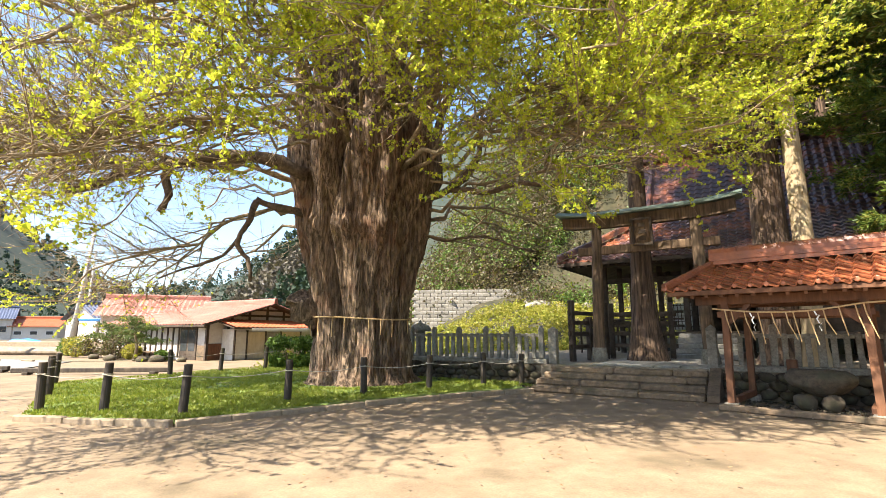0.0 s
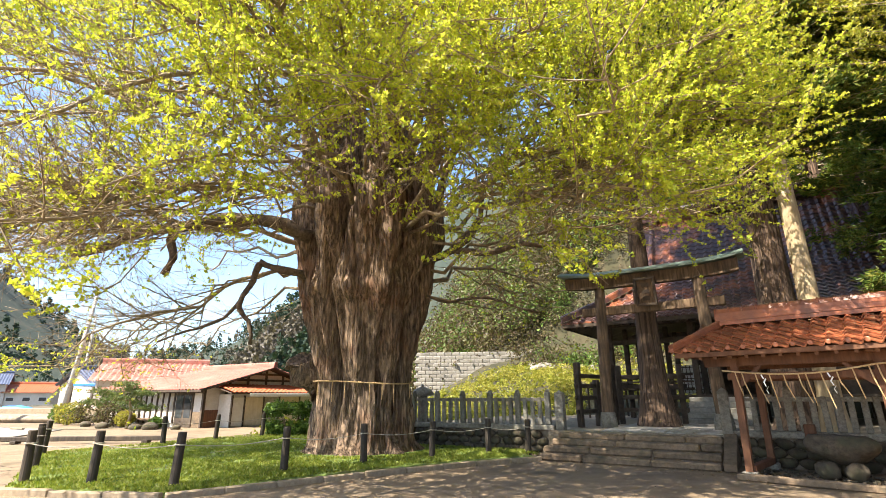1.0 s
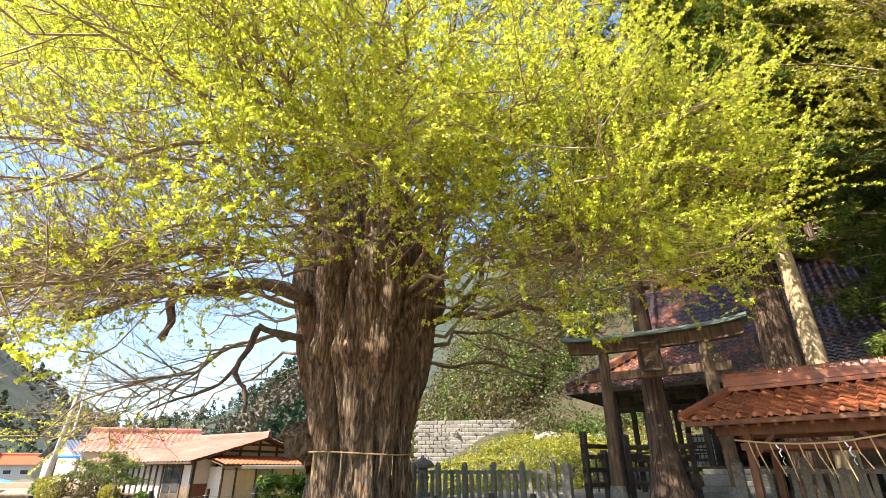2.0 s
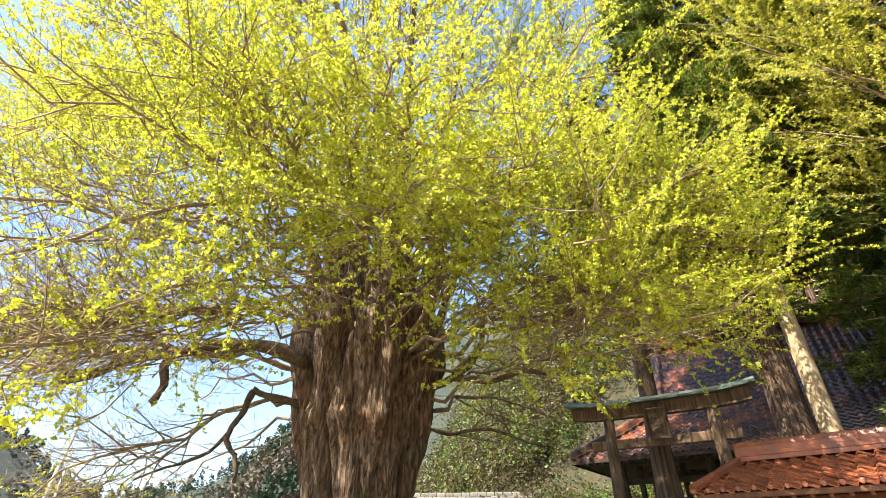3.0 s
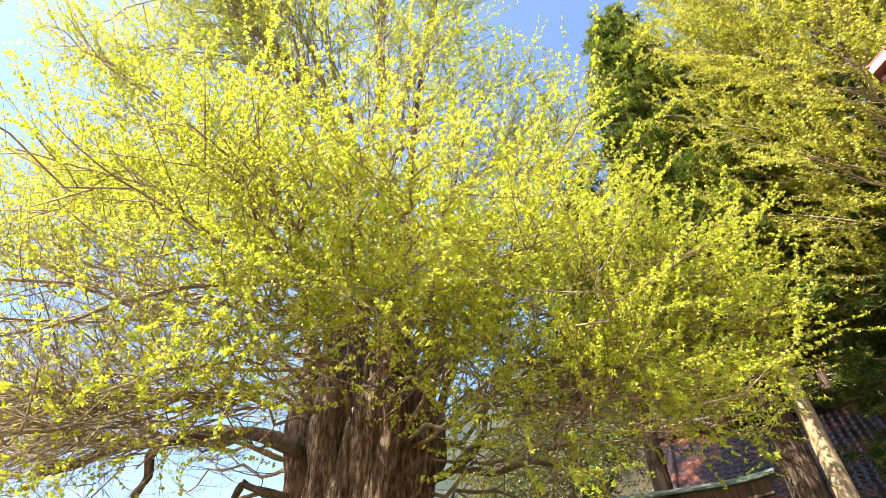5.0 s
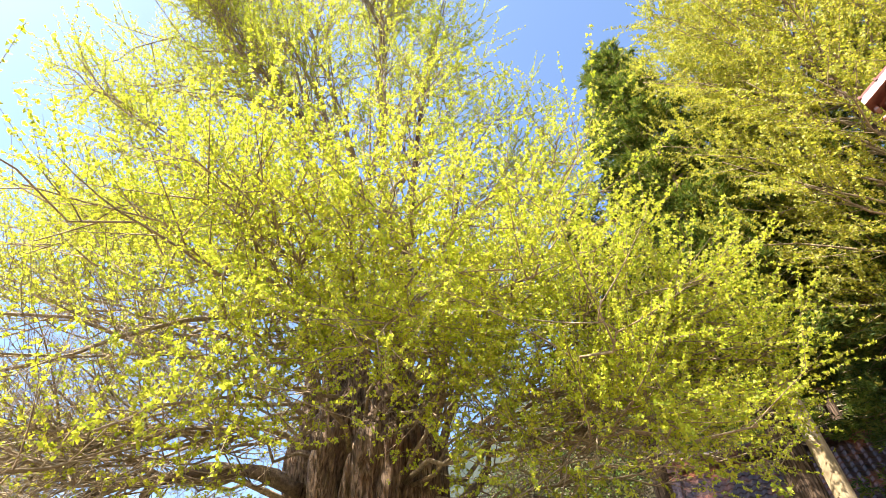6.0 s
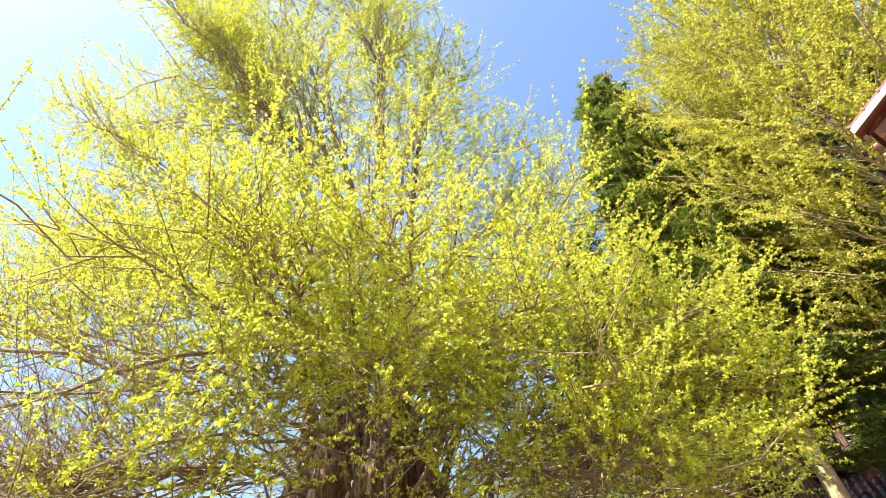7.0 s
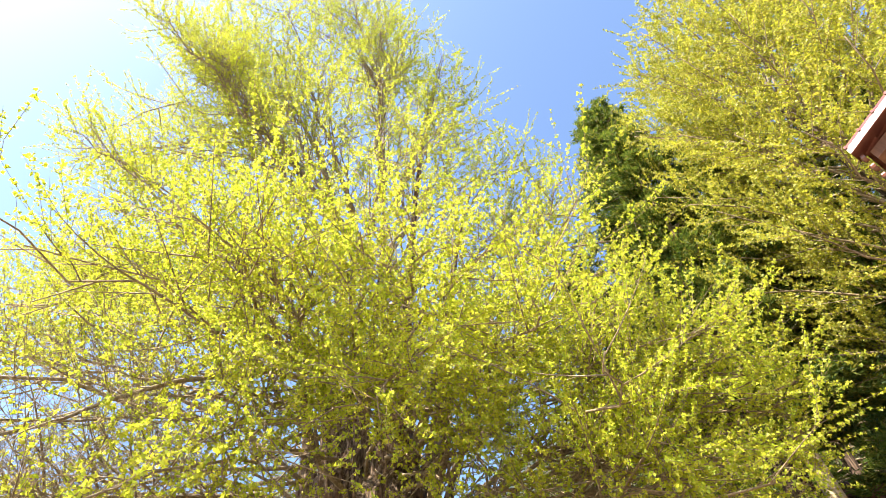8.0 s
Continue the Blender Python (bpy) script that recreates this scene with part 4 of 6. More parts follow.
# ---- tiled roofs ----
def tiled_slope(geo, prof, ext, rows, pitch, amp, lip=0.028, sub=5, m=None):
    """Rows of wavy tiles up a slope. prof(v): (y, z) from eave 0 to ridge 1; ext(v): its two ends in x."""
    for j in range(rows):
        v0, v1 = j / rows, (j + 1) / rows
        (ya, za), (yb, zb) = prof(v0), prof(v1)
        xa, xb = ext(v0)
        xc, xd = ext(v1)
        lo, hi = max(xa, xc - pitch), min(xb, xd + pitch)
        n = max(2, int((hi - lo) / pitch * sub))
        vs, fs = [], []
        for i in range(n + 1):
            x = lo + (hi - lo) * i / n
            w = x / pitch * 2 * math.pi
            h = amp * (math.sin(w) + 0.25 * math.sin(2 * w))
            xt = min(max(x, xc), xd)
            xm = min(max(x, xa), xb)
            vs += [(xm, ya, za + h - 0.012), (xm, ya, za + h + lip), (xt, yb, zb + h * 0.95)]
        for i in range(n):
            a, b = 3 * i, 3 * i + 3
            fs += [(a, b, b + 1, a + 1), (a + 1, b + 1, b + 2, a + 2)]
        geo.add(vs, fs, m)


def ridge(points, w, h, mat, parent, name="ridge", m=None):
    """A stacked ridge with a rounded row of tiles on top."""
    g = Geo()
    pts = [Vector(p) for p in points]
    for a, b in zip(pts[:-1], pts[1:]):
        d = (b - a).normalized()
        s = d.cross(Vector((0, 0, 1))).normalized()
        n = max(1, round((b - a).length / 0.28))
        for k in range(3):
            ww = w * (1 - 0.14 * k) / 2
            z0, z1 = h * k / 4, h * (k + 0.8) / 4
            vs = [e + s * sg * (ww - ins) + Vector((0, 0, zz)) for e in (a, b) for sg in (-1, 1) for zz, ins in ((z0, 0.0), (z1, 0.0))]
            g.add(vs, [(0, 1, 3, 2), (4, 6, 7, 5), (0, 4, 5, 1), (2, 3, 7, 6), (0, 2, 6, 4), (1, 5, 7, 3)], m)
        vs = [e + s * sg * w * 0.34 + Vector((0, 0, zz)) for e in (a, b) for sg in (-1, 1) for zz in (0.0, h * 0.75)]
        g.add(vs, [(0, 1, 3, 2), (4, 6, 7, 5), (0, 4, 5, 1), (2, 3, 7, 6), (0, 2, 6, 4), (1, 5, 7, 3)], m)
        for i in range(n):
            p, q = a.lerp(b, i / n), a.lerp(b, (i + 0.97) / n)
            for e, f, rr in ((p, q, 0.36), (p, p.lerp(q, 0.12), 0.42)):
                c = [x + s * math.cos(t) * w * rr + Vector((0, 0, h * 0.72 + math.sin(t) * w * rr)) for x in (e, f) for t in (0, math.pi / 4, math.pi / 2, 3 * math.pi / 4, math.pi)]
                g.add(c, [(t, t + 1, t + 6, t + 5) for t in range(4)] + [(4, 3, 2, 1, 0), (5, 6, 7, 8, 9)], m)
    return part(name, g, mat, parent)


# ---- shrine hall ----
def build_hall():
    hall = thing("shrine_hall", SHRINE, "dark timber shrine hall under a steep dark glazed tile roof", "shrine")
    ex0, ex1, ey0, ey1, ez = -2.3, 11.6, 6.8, 14.8, 4.25
    ry, rz, gx0, gx1, vg = 10.8, 9.15, 0.5, 8.5, 0.5

    def prof(v):
        return ey0 + (ry - ey0) * v, ez + (rz - ez) * (0.62 * v + 0.38 * v * v)

    def ext(v):
        if v < vg:
            return ex0 + (gx0 + 0.7 - ex0) * v / vg, ex1 + (gx1 - 0.7 - ex1) * v / vg
        return gx0, gx1

    g = Geo()
    tiled_slope(g, prof, ext, 26, 0.27, 0.034, 0.05)
    roof = part("roof", g, M_TILE_DARK, hall, "dark glazed tiles with reddish sun patches in their colour", kind="stuff")
    g = Geo()
    tiled_slope(g, prof, ext, 13, 0.4, 0.03, m=Matrix.Translation((0, 2 * ry, 0)) @ Matrix.Diagonal((1, -1, 1, 1)))
    part("back_slope", g, M_TILE_DARK, roof, kind="stuff")
    zg = prof(vg)[1]
    for sgn, e, gx in ((-1, ex0, gx0 + 0.7), (1, ex1, gx1 - 0.7)):
        g = Geo()
        span = abs(e - gx)
        mm = Matrix.Translation((e, ry, 0)) @ Matrix.Rotation(radians(90 if sgn > 0 else -90), 4, "Z")
        half = (ey1 - ey0) / 2
        tiled_slope(g, lambda v: (span * v, ez + (zg - ez) * (0.7 * v + 0.3 * v * v)), lambda v: (-half + (half - 2.0) * v, half - (half - 2.0) * v), 13, 0.27, 0.034, m=mm)
        part("side_slope", g, M_TILE_DARK, roof, kind="stuff")
        w = Geo().prism([(-2.2, zg - 0.2), (2.2, zg - 0.2), (0, rz - 0.15)], 0.12, Matrix.Translation((gx + sgn * 0.2, ry, 0)) @ Matrix.Rotation(math.pi / 2, 4, "Z"))
        part("gable", w, M_DARKWOOD, hall)
        pts = [(e, ey0, ez + 0.05)] + [(ext(v)[0 if sgn < 0 else 1], *(lambda p: (p[0], p[1] + 0.05))(prof(v))) for v in (0.17, 0.33, 0.49)]
        ridge(pts, 0.26, 0.28, M_TILE_DARK, roof, "hip_ridge")
        gxe = gx0 if sgn < 0 else gx1
        pts = [(gxe - sgn * 0.45, *(lambda p: (p[0], p[1] + 0.05))(prof(v))) for v in (0.5, 0.65, 0.8, 0.97)]
        ridge(pts, 0.26, 0.28, M_TILE_DARK, roof, "descending_ridge")
    ridge([(gx0, ry, rz), (gx1, ry, rz)], 0.4, 0.6, M_TILE_DARK, roof, "main_ridge")
    # soffit, rafters and fascia
    g = Geo()
    g.add([(ex0 + 0.05, ey0 + 0.05, ez - 0.1), (ex1 - 0.05, ey0 + 0.05, ez - 0.1), (ex1 - 1.6, ey0 + 1.5, ez + 0.25), (ex0 + 1.6, ey0 + 1.5, ez + 0.25)], [(0, 1, 2, 3)])
    g.add([(ex0 + 0.05, ey0 + 0.05, ez - 0.1), (ex0 + 1.6, ey0 + 1.5, ez + 0.25), (ex0 + 1.6, ey1 - 1.5, ez + 0.25), (ex0 + 0.05, ey1, ez - 0.1)], [(0, 1, 2, 3)])
    part("soffit", g, M_DARKWOOD, hall)
    part("fascia", Geo().box(((ex0 + ex1) / 2, ey0 + 0.03, ez - 0.08), (ex1 - ex0, 0.07, 0.14), 0.01).box((ex0 + 0.03, ry, ez - 0.08), (0.07, ey1 - ey0, 0.14), 0.01), M_DARKWOOD, hall)
    rm = Geo().box((0, 0.75, 0.1), (0.07, 1.55, 0.09), 0.0, Matrix.Rotation(radians(13), 4, "X")).mesh("rafter", M_DARKWOOD)
    for i in range(44):
        ob = part("rafter", rm, None, hall)
        ob.matrix_basis = pose(ex0 + 0.6 + i * 0.285, ey0 + 0.08, ez - 0.26)
    # posts, beams, floor
    pm = Geo().box((0, 0, 1.9), (0.2, 0.2, 3.8), 0.02).mesh("post", M_DARKWOOD)
    for x in (-0.8, 0.9, 2.2, 4.1, 5.8, 7.6, 9.4):
        for y in (8.2, 10.8, 13.2):
            ob = part("post", pm, None, hall)
            ob.matrix_basis = pose(x, y, TERRACE - 0.02)
    part("beam", Geo().box((4.3, 8.2, 4.3), (10.6, 0.2, 0.3), 0.02).box((4.3, 8.2, 3.55), (10.6, 0.12, 0.2), 0.02), M_DARKWOOD, hall)
    part("floor", Geo().box((4.3, 10.6, 1.45), (10.8, 5.6, 0.16), 0.02), M_DARKWOOD, hall)
    part("back_wall", Geo().box((5.6, 13.3, 2.9), (8.2, 0.1, 2.8), 0.01), M_DARKWOOD, hall)
    part("side_wall", Geo().box((7.0, 8.25, 2.7), (5.2, 0.08, 2.4), 0.01), M_DARKWOOD, hall)
    part("inner_ceiling", Geo().box((4.4, 10.8, 4.5), (12.0, 6.4, 0.08), 0.0), M_DARKWOOD, hall)
    rail = Geo()
    for z in (1.75, 2.0, 2.25):
        rail.box((0.2, 7.95, z), (3.8, 0.07, 0.07), 0.01)
        rail.box((-0.95, 10.4, z), (0.07, 5.0, 0.07), 0.01)
    part("railing", rail, M_DARKWOOD, hall)
    # white panel behind a lattice, added for the daylight seen through its gaps
    lat = Geo()
    for i in range(9):
        lat.box((1.0 + i * 0.15, 12.4, 2.2), (0.03, 0.03, 1.2))
    for i in range(5):
        lat.box((1.6, 12.4, 1.75 + i * 0.24), (1.4, 0.03, 0.03))
    part("lattice", lat, M_DARKWOOD, hall)
    part("bright_gap_panel", Geo().box((1.6, 12.45, 2.2), (1.4, 0.02, 1.2)), M_PAPER, hall, "white panel standing in for lit gaps behind the lattice")
    for k in range(5):
        part("stair", Geo().box((2.9, 6.3 + 0.3 * k, TERRACE + 0.085 + 0.17 * k), (1.9, 0.34, 0.17), 0.02), M_PAVING, hall, "pale stone stair")


build_hall()


# ---- dark wooden rail frames beside the gate ----
def rail_frame(x, y, turn, w, label):
    fr = thing("wooden_barrier", SHRINE @ pose(x, y, TERRACE, 0, 0, turn), label, "barrier", "dark barriers by the gate")
    for k, px in enumerate((0, w / 2, w)):
        part("post", Geo().box((px, 0, 0.95 if k != 1 else 0.7), (0.17, 0.17, 1.9 if k != 1 else 1.4), 0.02), M_DARKWOOD, fr)
    for z in (0.45, 0.85, 1.2, 1.5):
        part("rail", Geo().box((w / 2, 0, z), (w + 0.35, 0.07, 0.13), 0.01), M_DARKWOOD, fr)
    for i in range(5):
        part("slat", Geo().box((w * (i + 0.5) / 5, 0.05, 0.75), (0.07, 0.03, 1.0), 0.005), M_DARKWOOD, fr)


rail_frame(-0.5, 2.9, 75, 2.0, "dark weathered timber barrier with rails beside the gate")
rail_frame(0.1, 5.4, 10, 1.9, "dark weathered timber barrier in front of the hall")


# ---- washing pavilion with its stone basin ----
PAVILION = SHRINE @ Matrix.Translation((3.93, -0.75, 0)) @ Matrix.Rotation(radians(-10), 4, "Z") @ Matrix.Translation((-3.93, 0.75, 0))


def build_pavilion():
    pav = thing("washing_pavilion", PAVILION, "small reddish timber pavilion with orange glazed roof tiles", "pavilion")
    for x, y, lx, ly in ((3.93, -0.75, 0.03, 0.04), (6.2, -0.75, -0.03, 0.04), (3.95, 1.05, 0.03, -0.04), (6.2, 1.05, -0.03, -0.04)):
        g = Geo()
        h = 2.3
        vs = [(x + sx * 0.062 + (lx if k else 0), y + sy * 0.062 + (ly if k else 0), h * k) for k in (0, 1) for sx, sy in ((-1, -1), (1, -1), (1, 1), (-1, 1))]
        g.add(vs, [(3, 2, 1, 0), (4, 5, 6, 7)] + [(i, (i + 1) % 4, (i + 1) % 4 + 4, i + 4) for i in range(4)])
        post = part("post", g, M_REDWOOD, pav)
        part("foot_stone", Geo().box((x, y, 0.04), (0.26, 0.26, 0.14), 0.02), M_STONE, post)
    for y in (-0.7, 1.0):
        part("beam", Geo().box((5.05, y, 2.16), (3.3, 0.13, 0.2), 0.015), M_REDWOOD, pav)
        part("tie_beam", Geo().box((5.05, y, 1.86), (2.5, 0.07, 0.13), 0.01), M_REDWOOD, pav)
    for x in (3.98, 6.12):
        part("beam", Geo().box((x, 0.15, 2.3), (0.13, 2.6, 0.18), 0.015), M_REDWOOD, pav)
        part("tie_beam", Geo().box((x, 0.15, 1.86), (0.07, 1.8, 0.13), 0.01), M_REDWOOD, pav)
        part("ground_beam", Geo().box((x, 0.15, 0.16), (0.12, 1.7, 0.12), 0.01), M_REDWOOD, pav)
    for x, s in ((4.0, 1), (6.1, -1)):
        g = Geo().prism([(0, 0), (0.42, 0.36), (0.42, 0.28), (0.12, -0.02), (0, -0.12)], 0.07, Matrix.Translation((x, -0.72, 1.75)) @ Matrix.Diagonal((s, 1, 1, 1)))
        part("brace", g, M_REDWOOD, pav)
    ey, ez, ry, rz = -1.25, 2.34, 0.25, 3.0
    e0, e1, r0, r1 = 2.95, 7.35, 3.62, 6.95

    def prof(v):
        return ey + (ry - ey) * v, ez + (rz - ez) * (0.85 * v + 0.15 * v * v)

    def ext(v):
        return e0 + (r0 - e0) * v, e1 + (r1 - e1) * v

    # boarding under the tiles
    g = Geo()
    g.add([(e0 + 0.08, ey + 0.06, ez - 0.06), (e1 - 0.08, ey + 0.06, ez - 0.06), (r1, ry, rz - 0.08), (r0, ry, rz - 0.08),
           (e0 + 0.08, 2 * ry - ey - 0.06, ez - 0.06), (e1 - 0.08, 2 * ry - ey - 0.06, ez - 0.06)], [(0, 1, 2, 3), (4, 3, 2, 5), (0, 3, 4), (1, 5, 2)])
    part("roof_boards", g, M_REDWOOD, pav)
    rm = Geo().box((0, 0.85, 0), (0.06, 1.75, 0.07), 0.0).mesh("rafter", M_REDWOOD)
    for i in range(15):
        ob = part("rafter", rm, None, pav)
        ob.matrix_basis = pose(3.2 + i * 0.275, ey + 0.08, ez - 0.11, 28.5)
    part("fascia", Geo().box(((e0 + e1) / 2, ey + 0.05, ez - 0.05), (e1 - e0 - 0.1, 0.05, 0.1), 0.01), M_REDWOOD, pav)
    # single S-shaped tiles
    tw, rows = 0.265, 7
    tile, n = Geo(), 12
    ln = math.hypot(ry - ey, rz - ez) / rows
    vs, fs = [], []
    for k in range(n + 1):
        u = k / n
        x = (u - 0.5) * tw * 1.06
        h = 0.034 * math.sin(u * 2 * math.pi) + 0.012 * math.sin(u * 4 * math.pi)
        vs += [(x, 0, h + 0.035), (x, 0, h + 0.008), (x, ln * 1.12, h)]
    for k in range(n):
        a, b = 3 * k, 3 * k + 3
        fs += [(a, b, b + 2, a + 2), (a + 1, b + 1, b, a)]
    tm = tile.add(vs, fs).mesh("tile", M_TILE)
    end = Geo().lathe([(0.045, -0.02), (0.045, 0.012), (0.03, 0.02)], 12, Matrix.Rotation(math.pi / 2, 4, "X")).mesh("end_tile", M_TILE)
    r = np.random.default_rng(17)
    for j in range(rows):
        y, z = prof(j / rows)
        y1, z1 = prof((j + 1) / rows)
        slope = math.degrees(math.atan2(z1 - z, y1 - y)) - 1.0
        xa, xb = ext(j / rows)
        for i in range(-9, 10):
            x = 5.15 + i * tw
            if x < xa - 0.05 or x > xb + 0.05:
                continue
            ob = part("tile", tm, None, pav)
            ob.matrix_basis = pose(x + r.uniform(-0.006, 0.006), y, z + 0.01 + r.uniform(-0.004, 0.004), slope + r.uniform(-1.2, 1.2), r.uniform(-1.5, 1.5), r.uniform(-1, 1))
            if j == 0:
                ob = part("end_tile", end, None, pav)
                ob.matrix_basis = pose(x - tw * 0.25, y - 0.01, z + 0.055)
    g = Geo()
    tiled_slope(g, prof, ext, rows, 0.265, 0.034, m=Matrix.Translation((0, 2 * ry, 0)) @ Matrix.Diagonal((1, -1, 1, 1)))
    half = ry - ey
    for e, rr, t in ((e0, r0, -90), (e1, r1, 90)):
        tiled_slope(g, lambda v: (abs(rr - e) * v, ez + (rz - ez) * v), lambda v: (-half * (1 - v), half * (1 - v)), rows, 0.265, 0.034,
                    m=Matrix.Translation((e, ry, 0)) @ Matrix.Rotation(radians(t), 4, "Z"))
    part("other_slopes", g, M_TILE, pav, kind="stuff")
    ridge([(r0 - 0.1, ry, rz + 0.0), (r1 + 0.1, ry, rz + 0.0)], 0.32, 0.38, M_TILE, pav, "ridge")
    for e, rr in ((e0, r0), (e1, r1)):
        ridge([(e, ey, ez + 0.04), (rr, ry, rz + 0.02)], 0.16, 0.12, M_TILE, pav, "hip_ridge")


def build_basin():
    g = Geo().rock((0, 0, 0), (0.54, 0.40, 0.30), 3, 16)
    g.v = [(x, y, min(z, 0.2 + 0.02 * noise.noise(Vector((x * 5, y * 5, 0))))) for x, y, z in g.v]
    at = PAVILION @ pose(5.28, 0.3, 0.56)
    single("stone_basin", g, M_WALLSTONE, at, "large rounded natural stone water basin on boulders", "basin", smooth=True)
    for x, y, s, k in ((5.02, 0.15, 0.19, 1), (5.47, 0.02, 0.19, 2), (5.3, 0.65, 0.22, 3)):
        single("boulder", Geo().rock((0, 0, 0), (s, s * 0.8, 0.17), k + 4, 9), M_WALLSTONE, PAVILION @ pose(x, y, 0.13), "brown boulder carrying the stone basin", "stone", "boulders under the basin", smooth=True)
    g = Geo().box((0, 0, 0.0), (2.7, 0.16, 0.12), 0.02)
    single("border_stone", g, M_STEP, PAVILION @ pose(5.1, -0.95, 0.03), "low stone border at the pavilion's foot", "curb")
    r = np.random.default_rng(2)
    g = Geo()
    for i in range(260):
        g.rock((r.uniform(3.9, 6.3), r.uniform(-0.85, 0.9), 0.01), (0.035, 0.03, 0.022), i, 3)
    single("gravel", g, M_WALLSTONE, PAVILION, "loose pebbles on the pavilion floor", "gravel", kind="stuff")
    single("wooden_box", Geo().box((0, 0, 0.15), (0.2, 0.16, 0.3), 0.01), M_REDWOOD, PAVILION @ pose(4.7, 1.35, 0.6), "small reddish wooden box on the wall behind the basin", "box")


def build_pavilion_rope():
    rope = thing("sacred_rope", PAVILION, "sagging straw rope with hanging strands and white paper streamers", "rope")
    pts = []
    for i in range(25):
        u = i / 24
        pts.append((3.75 + 2.75 * u, -0.86, 1.98 - 0.10 * math.sin(math.pi * min(1, u * 1.15)) + 0.16 * max(0, u - 0.55) ** 1.5))
    part("cord", Geo().tube(pts, 0.016, 6), M_ROPE, rope)
    for i in range(12):
        p = Vector(pts[2 + int(1.8 * i)])
        ln = 0.46 + 0.16 * ((i * 5) % 4) / 3
        g = Geo().tube([p, p + Vector((0.03, 0, -0.2)), p + Vector((0.09 + 0.03 * (i % 3), 0, -ln))], [0.012, 0.013, 0.008], 5)
        part("strand", g, M_ROPE, rope)
    for i, k in enumerate((6, 15)):
        g = Geo()
        p = Vector(pts[k])
        for j in range(5):
            g.box((0, 0, 0), (0.024, 0.004, 0.085), 0, Matrix.Translation(p + Vector((0.02 * (j % 2) + 0.012 * j, -0.01, -0.06 - 0.07 * j))) @ Matrix.Rotation(radians(32 if j % 2 else -22), 4, "Y") @ Matrix.Rotation(radians(30 * j), 4, "Z"))
        part("paper_streamer", g, M_PAPER, rope, "white zigzag paper streamer")


build_pavilion()
build_basin()
build_pavilion_rope()


# ---- roof corner of the building near the forecourt's edge ----
def build_near_roof():
    hall = thing("storehouse", pose(10.35, 3.1, 0, 0, 0, 32.7), "two-storey storehouse with reddish glazed roof tiles", "building")
    part("wall", Geo().box((0, 0, 3.7), (6.0, 4.4, 7.4), 0.03), M_PLASTER, hall)
    part("gable_wall", Geo().prism([(-2.2, 7.3), (2.2, 7.3), (0, 8.1)], 5.9, Matrix.Rotation(math.pi / 2, 4, "Z")), M_PLASTER, hall)
    ez, rz = 7.4, 8.45
    for s in (1, -1):
        g = Geo()
        tiled_slope(g, lambda v: (-2.75 + 2.75 * v, ez + 0.05 + (rz - ez) * v), lambda v: (-3.7, 3.7), 12, 0.27, 0.034, m=Matrix.Diagonal((1, s, 1, 1)))
        part("roof_slope", g, M_TILE_MAROON, hall, kind="stuff")
        b = Geo()
        b.add([(-3.65, s * -2.7, ez), (3.65, s * -2.7, ez), (3.65, 0, rz - 0.05), (-3.65, 0, rz - 0.05), (-3.65, s * -2.7, ez - 0.16), (3.65, s * -2.7, ez - 0.16), (3.65, 0, rz - 0.2), (-3.65, 0, rz - 0.2)],
              [(0, 1, 2, 3), (7, 6, 5, 4), (0, 4, 5, 1), (1, 5, 6, 2), (3, 2, 6, 7), (0, 3, 7, 4)])
        part("roof_board", b, M_REDWOOD, hall)
        for e in (-3.7, 3.7):
            ridge([(e, s * -2.85, ez + 0.02), (e, 0, rz + 0.06)], 0.26, 0.2, M_TILE_MAROON, hall, "verge_tiles")
        em = Geo().lathe([(0.07, -0.03), (0.07, 0.02), (0.04, 0.035)], 12, Matrix.Rotation(math.pi / 2, 4, "X") if s > 0 else Matrix.Rotation(-math.pi / 2, 4, "X")).mesh("end_tile", M_TILE_MAROON)
        for i in range(27):
            ob = part("end_tile", em, None, hall)
            ob.matrix_basis = pose(-3.6 + i * 0.277, s * -2.8, ez + 0.02)
    ridge([(-3.8, 0, rz), (3.8, 0, rz)], 0.3, 0.4, M_TILE_MAROON, hall, "ridge")


build_near_roof()


# ---- lawn round the ginkgo, its curb, posts and rope ----
LAWN = [(-7.4, 9.0), (-4.45, 8.5), (-1.7, 10.75), (0.6, 12.35), (2.45, 13.35), (2.1, 14.55), (-2.4, 16.9), (-6.2, 22.6), (-7.4, 20.9), (-8.6, 19.2), (-9.4, 17.3), (-11.0, 14.3), (-9.2, 11.6)]


def inside(x, y, poly):
    hit = False
    for (x0, y0), (x1, y1) in zip(poly, poly[1:] + poly[:1]):
        if (y0 > y) != (y1 > y) and x < x0 + (y - y0) * (x1 - x0) / (y1 - y0):
            hit = not hit
    return hit


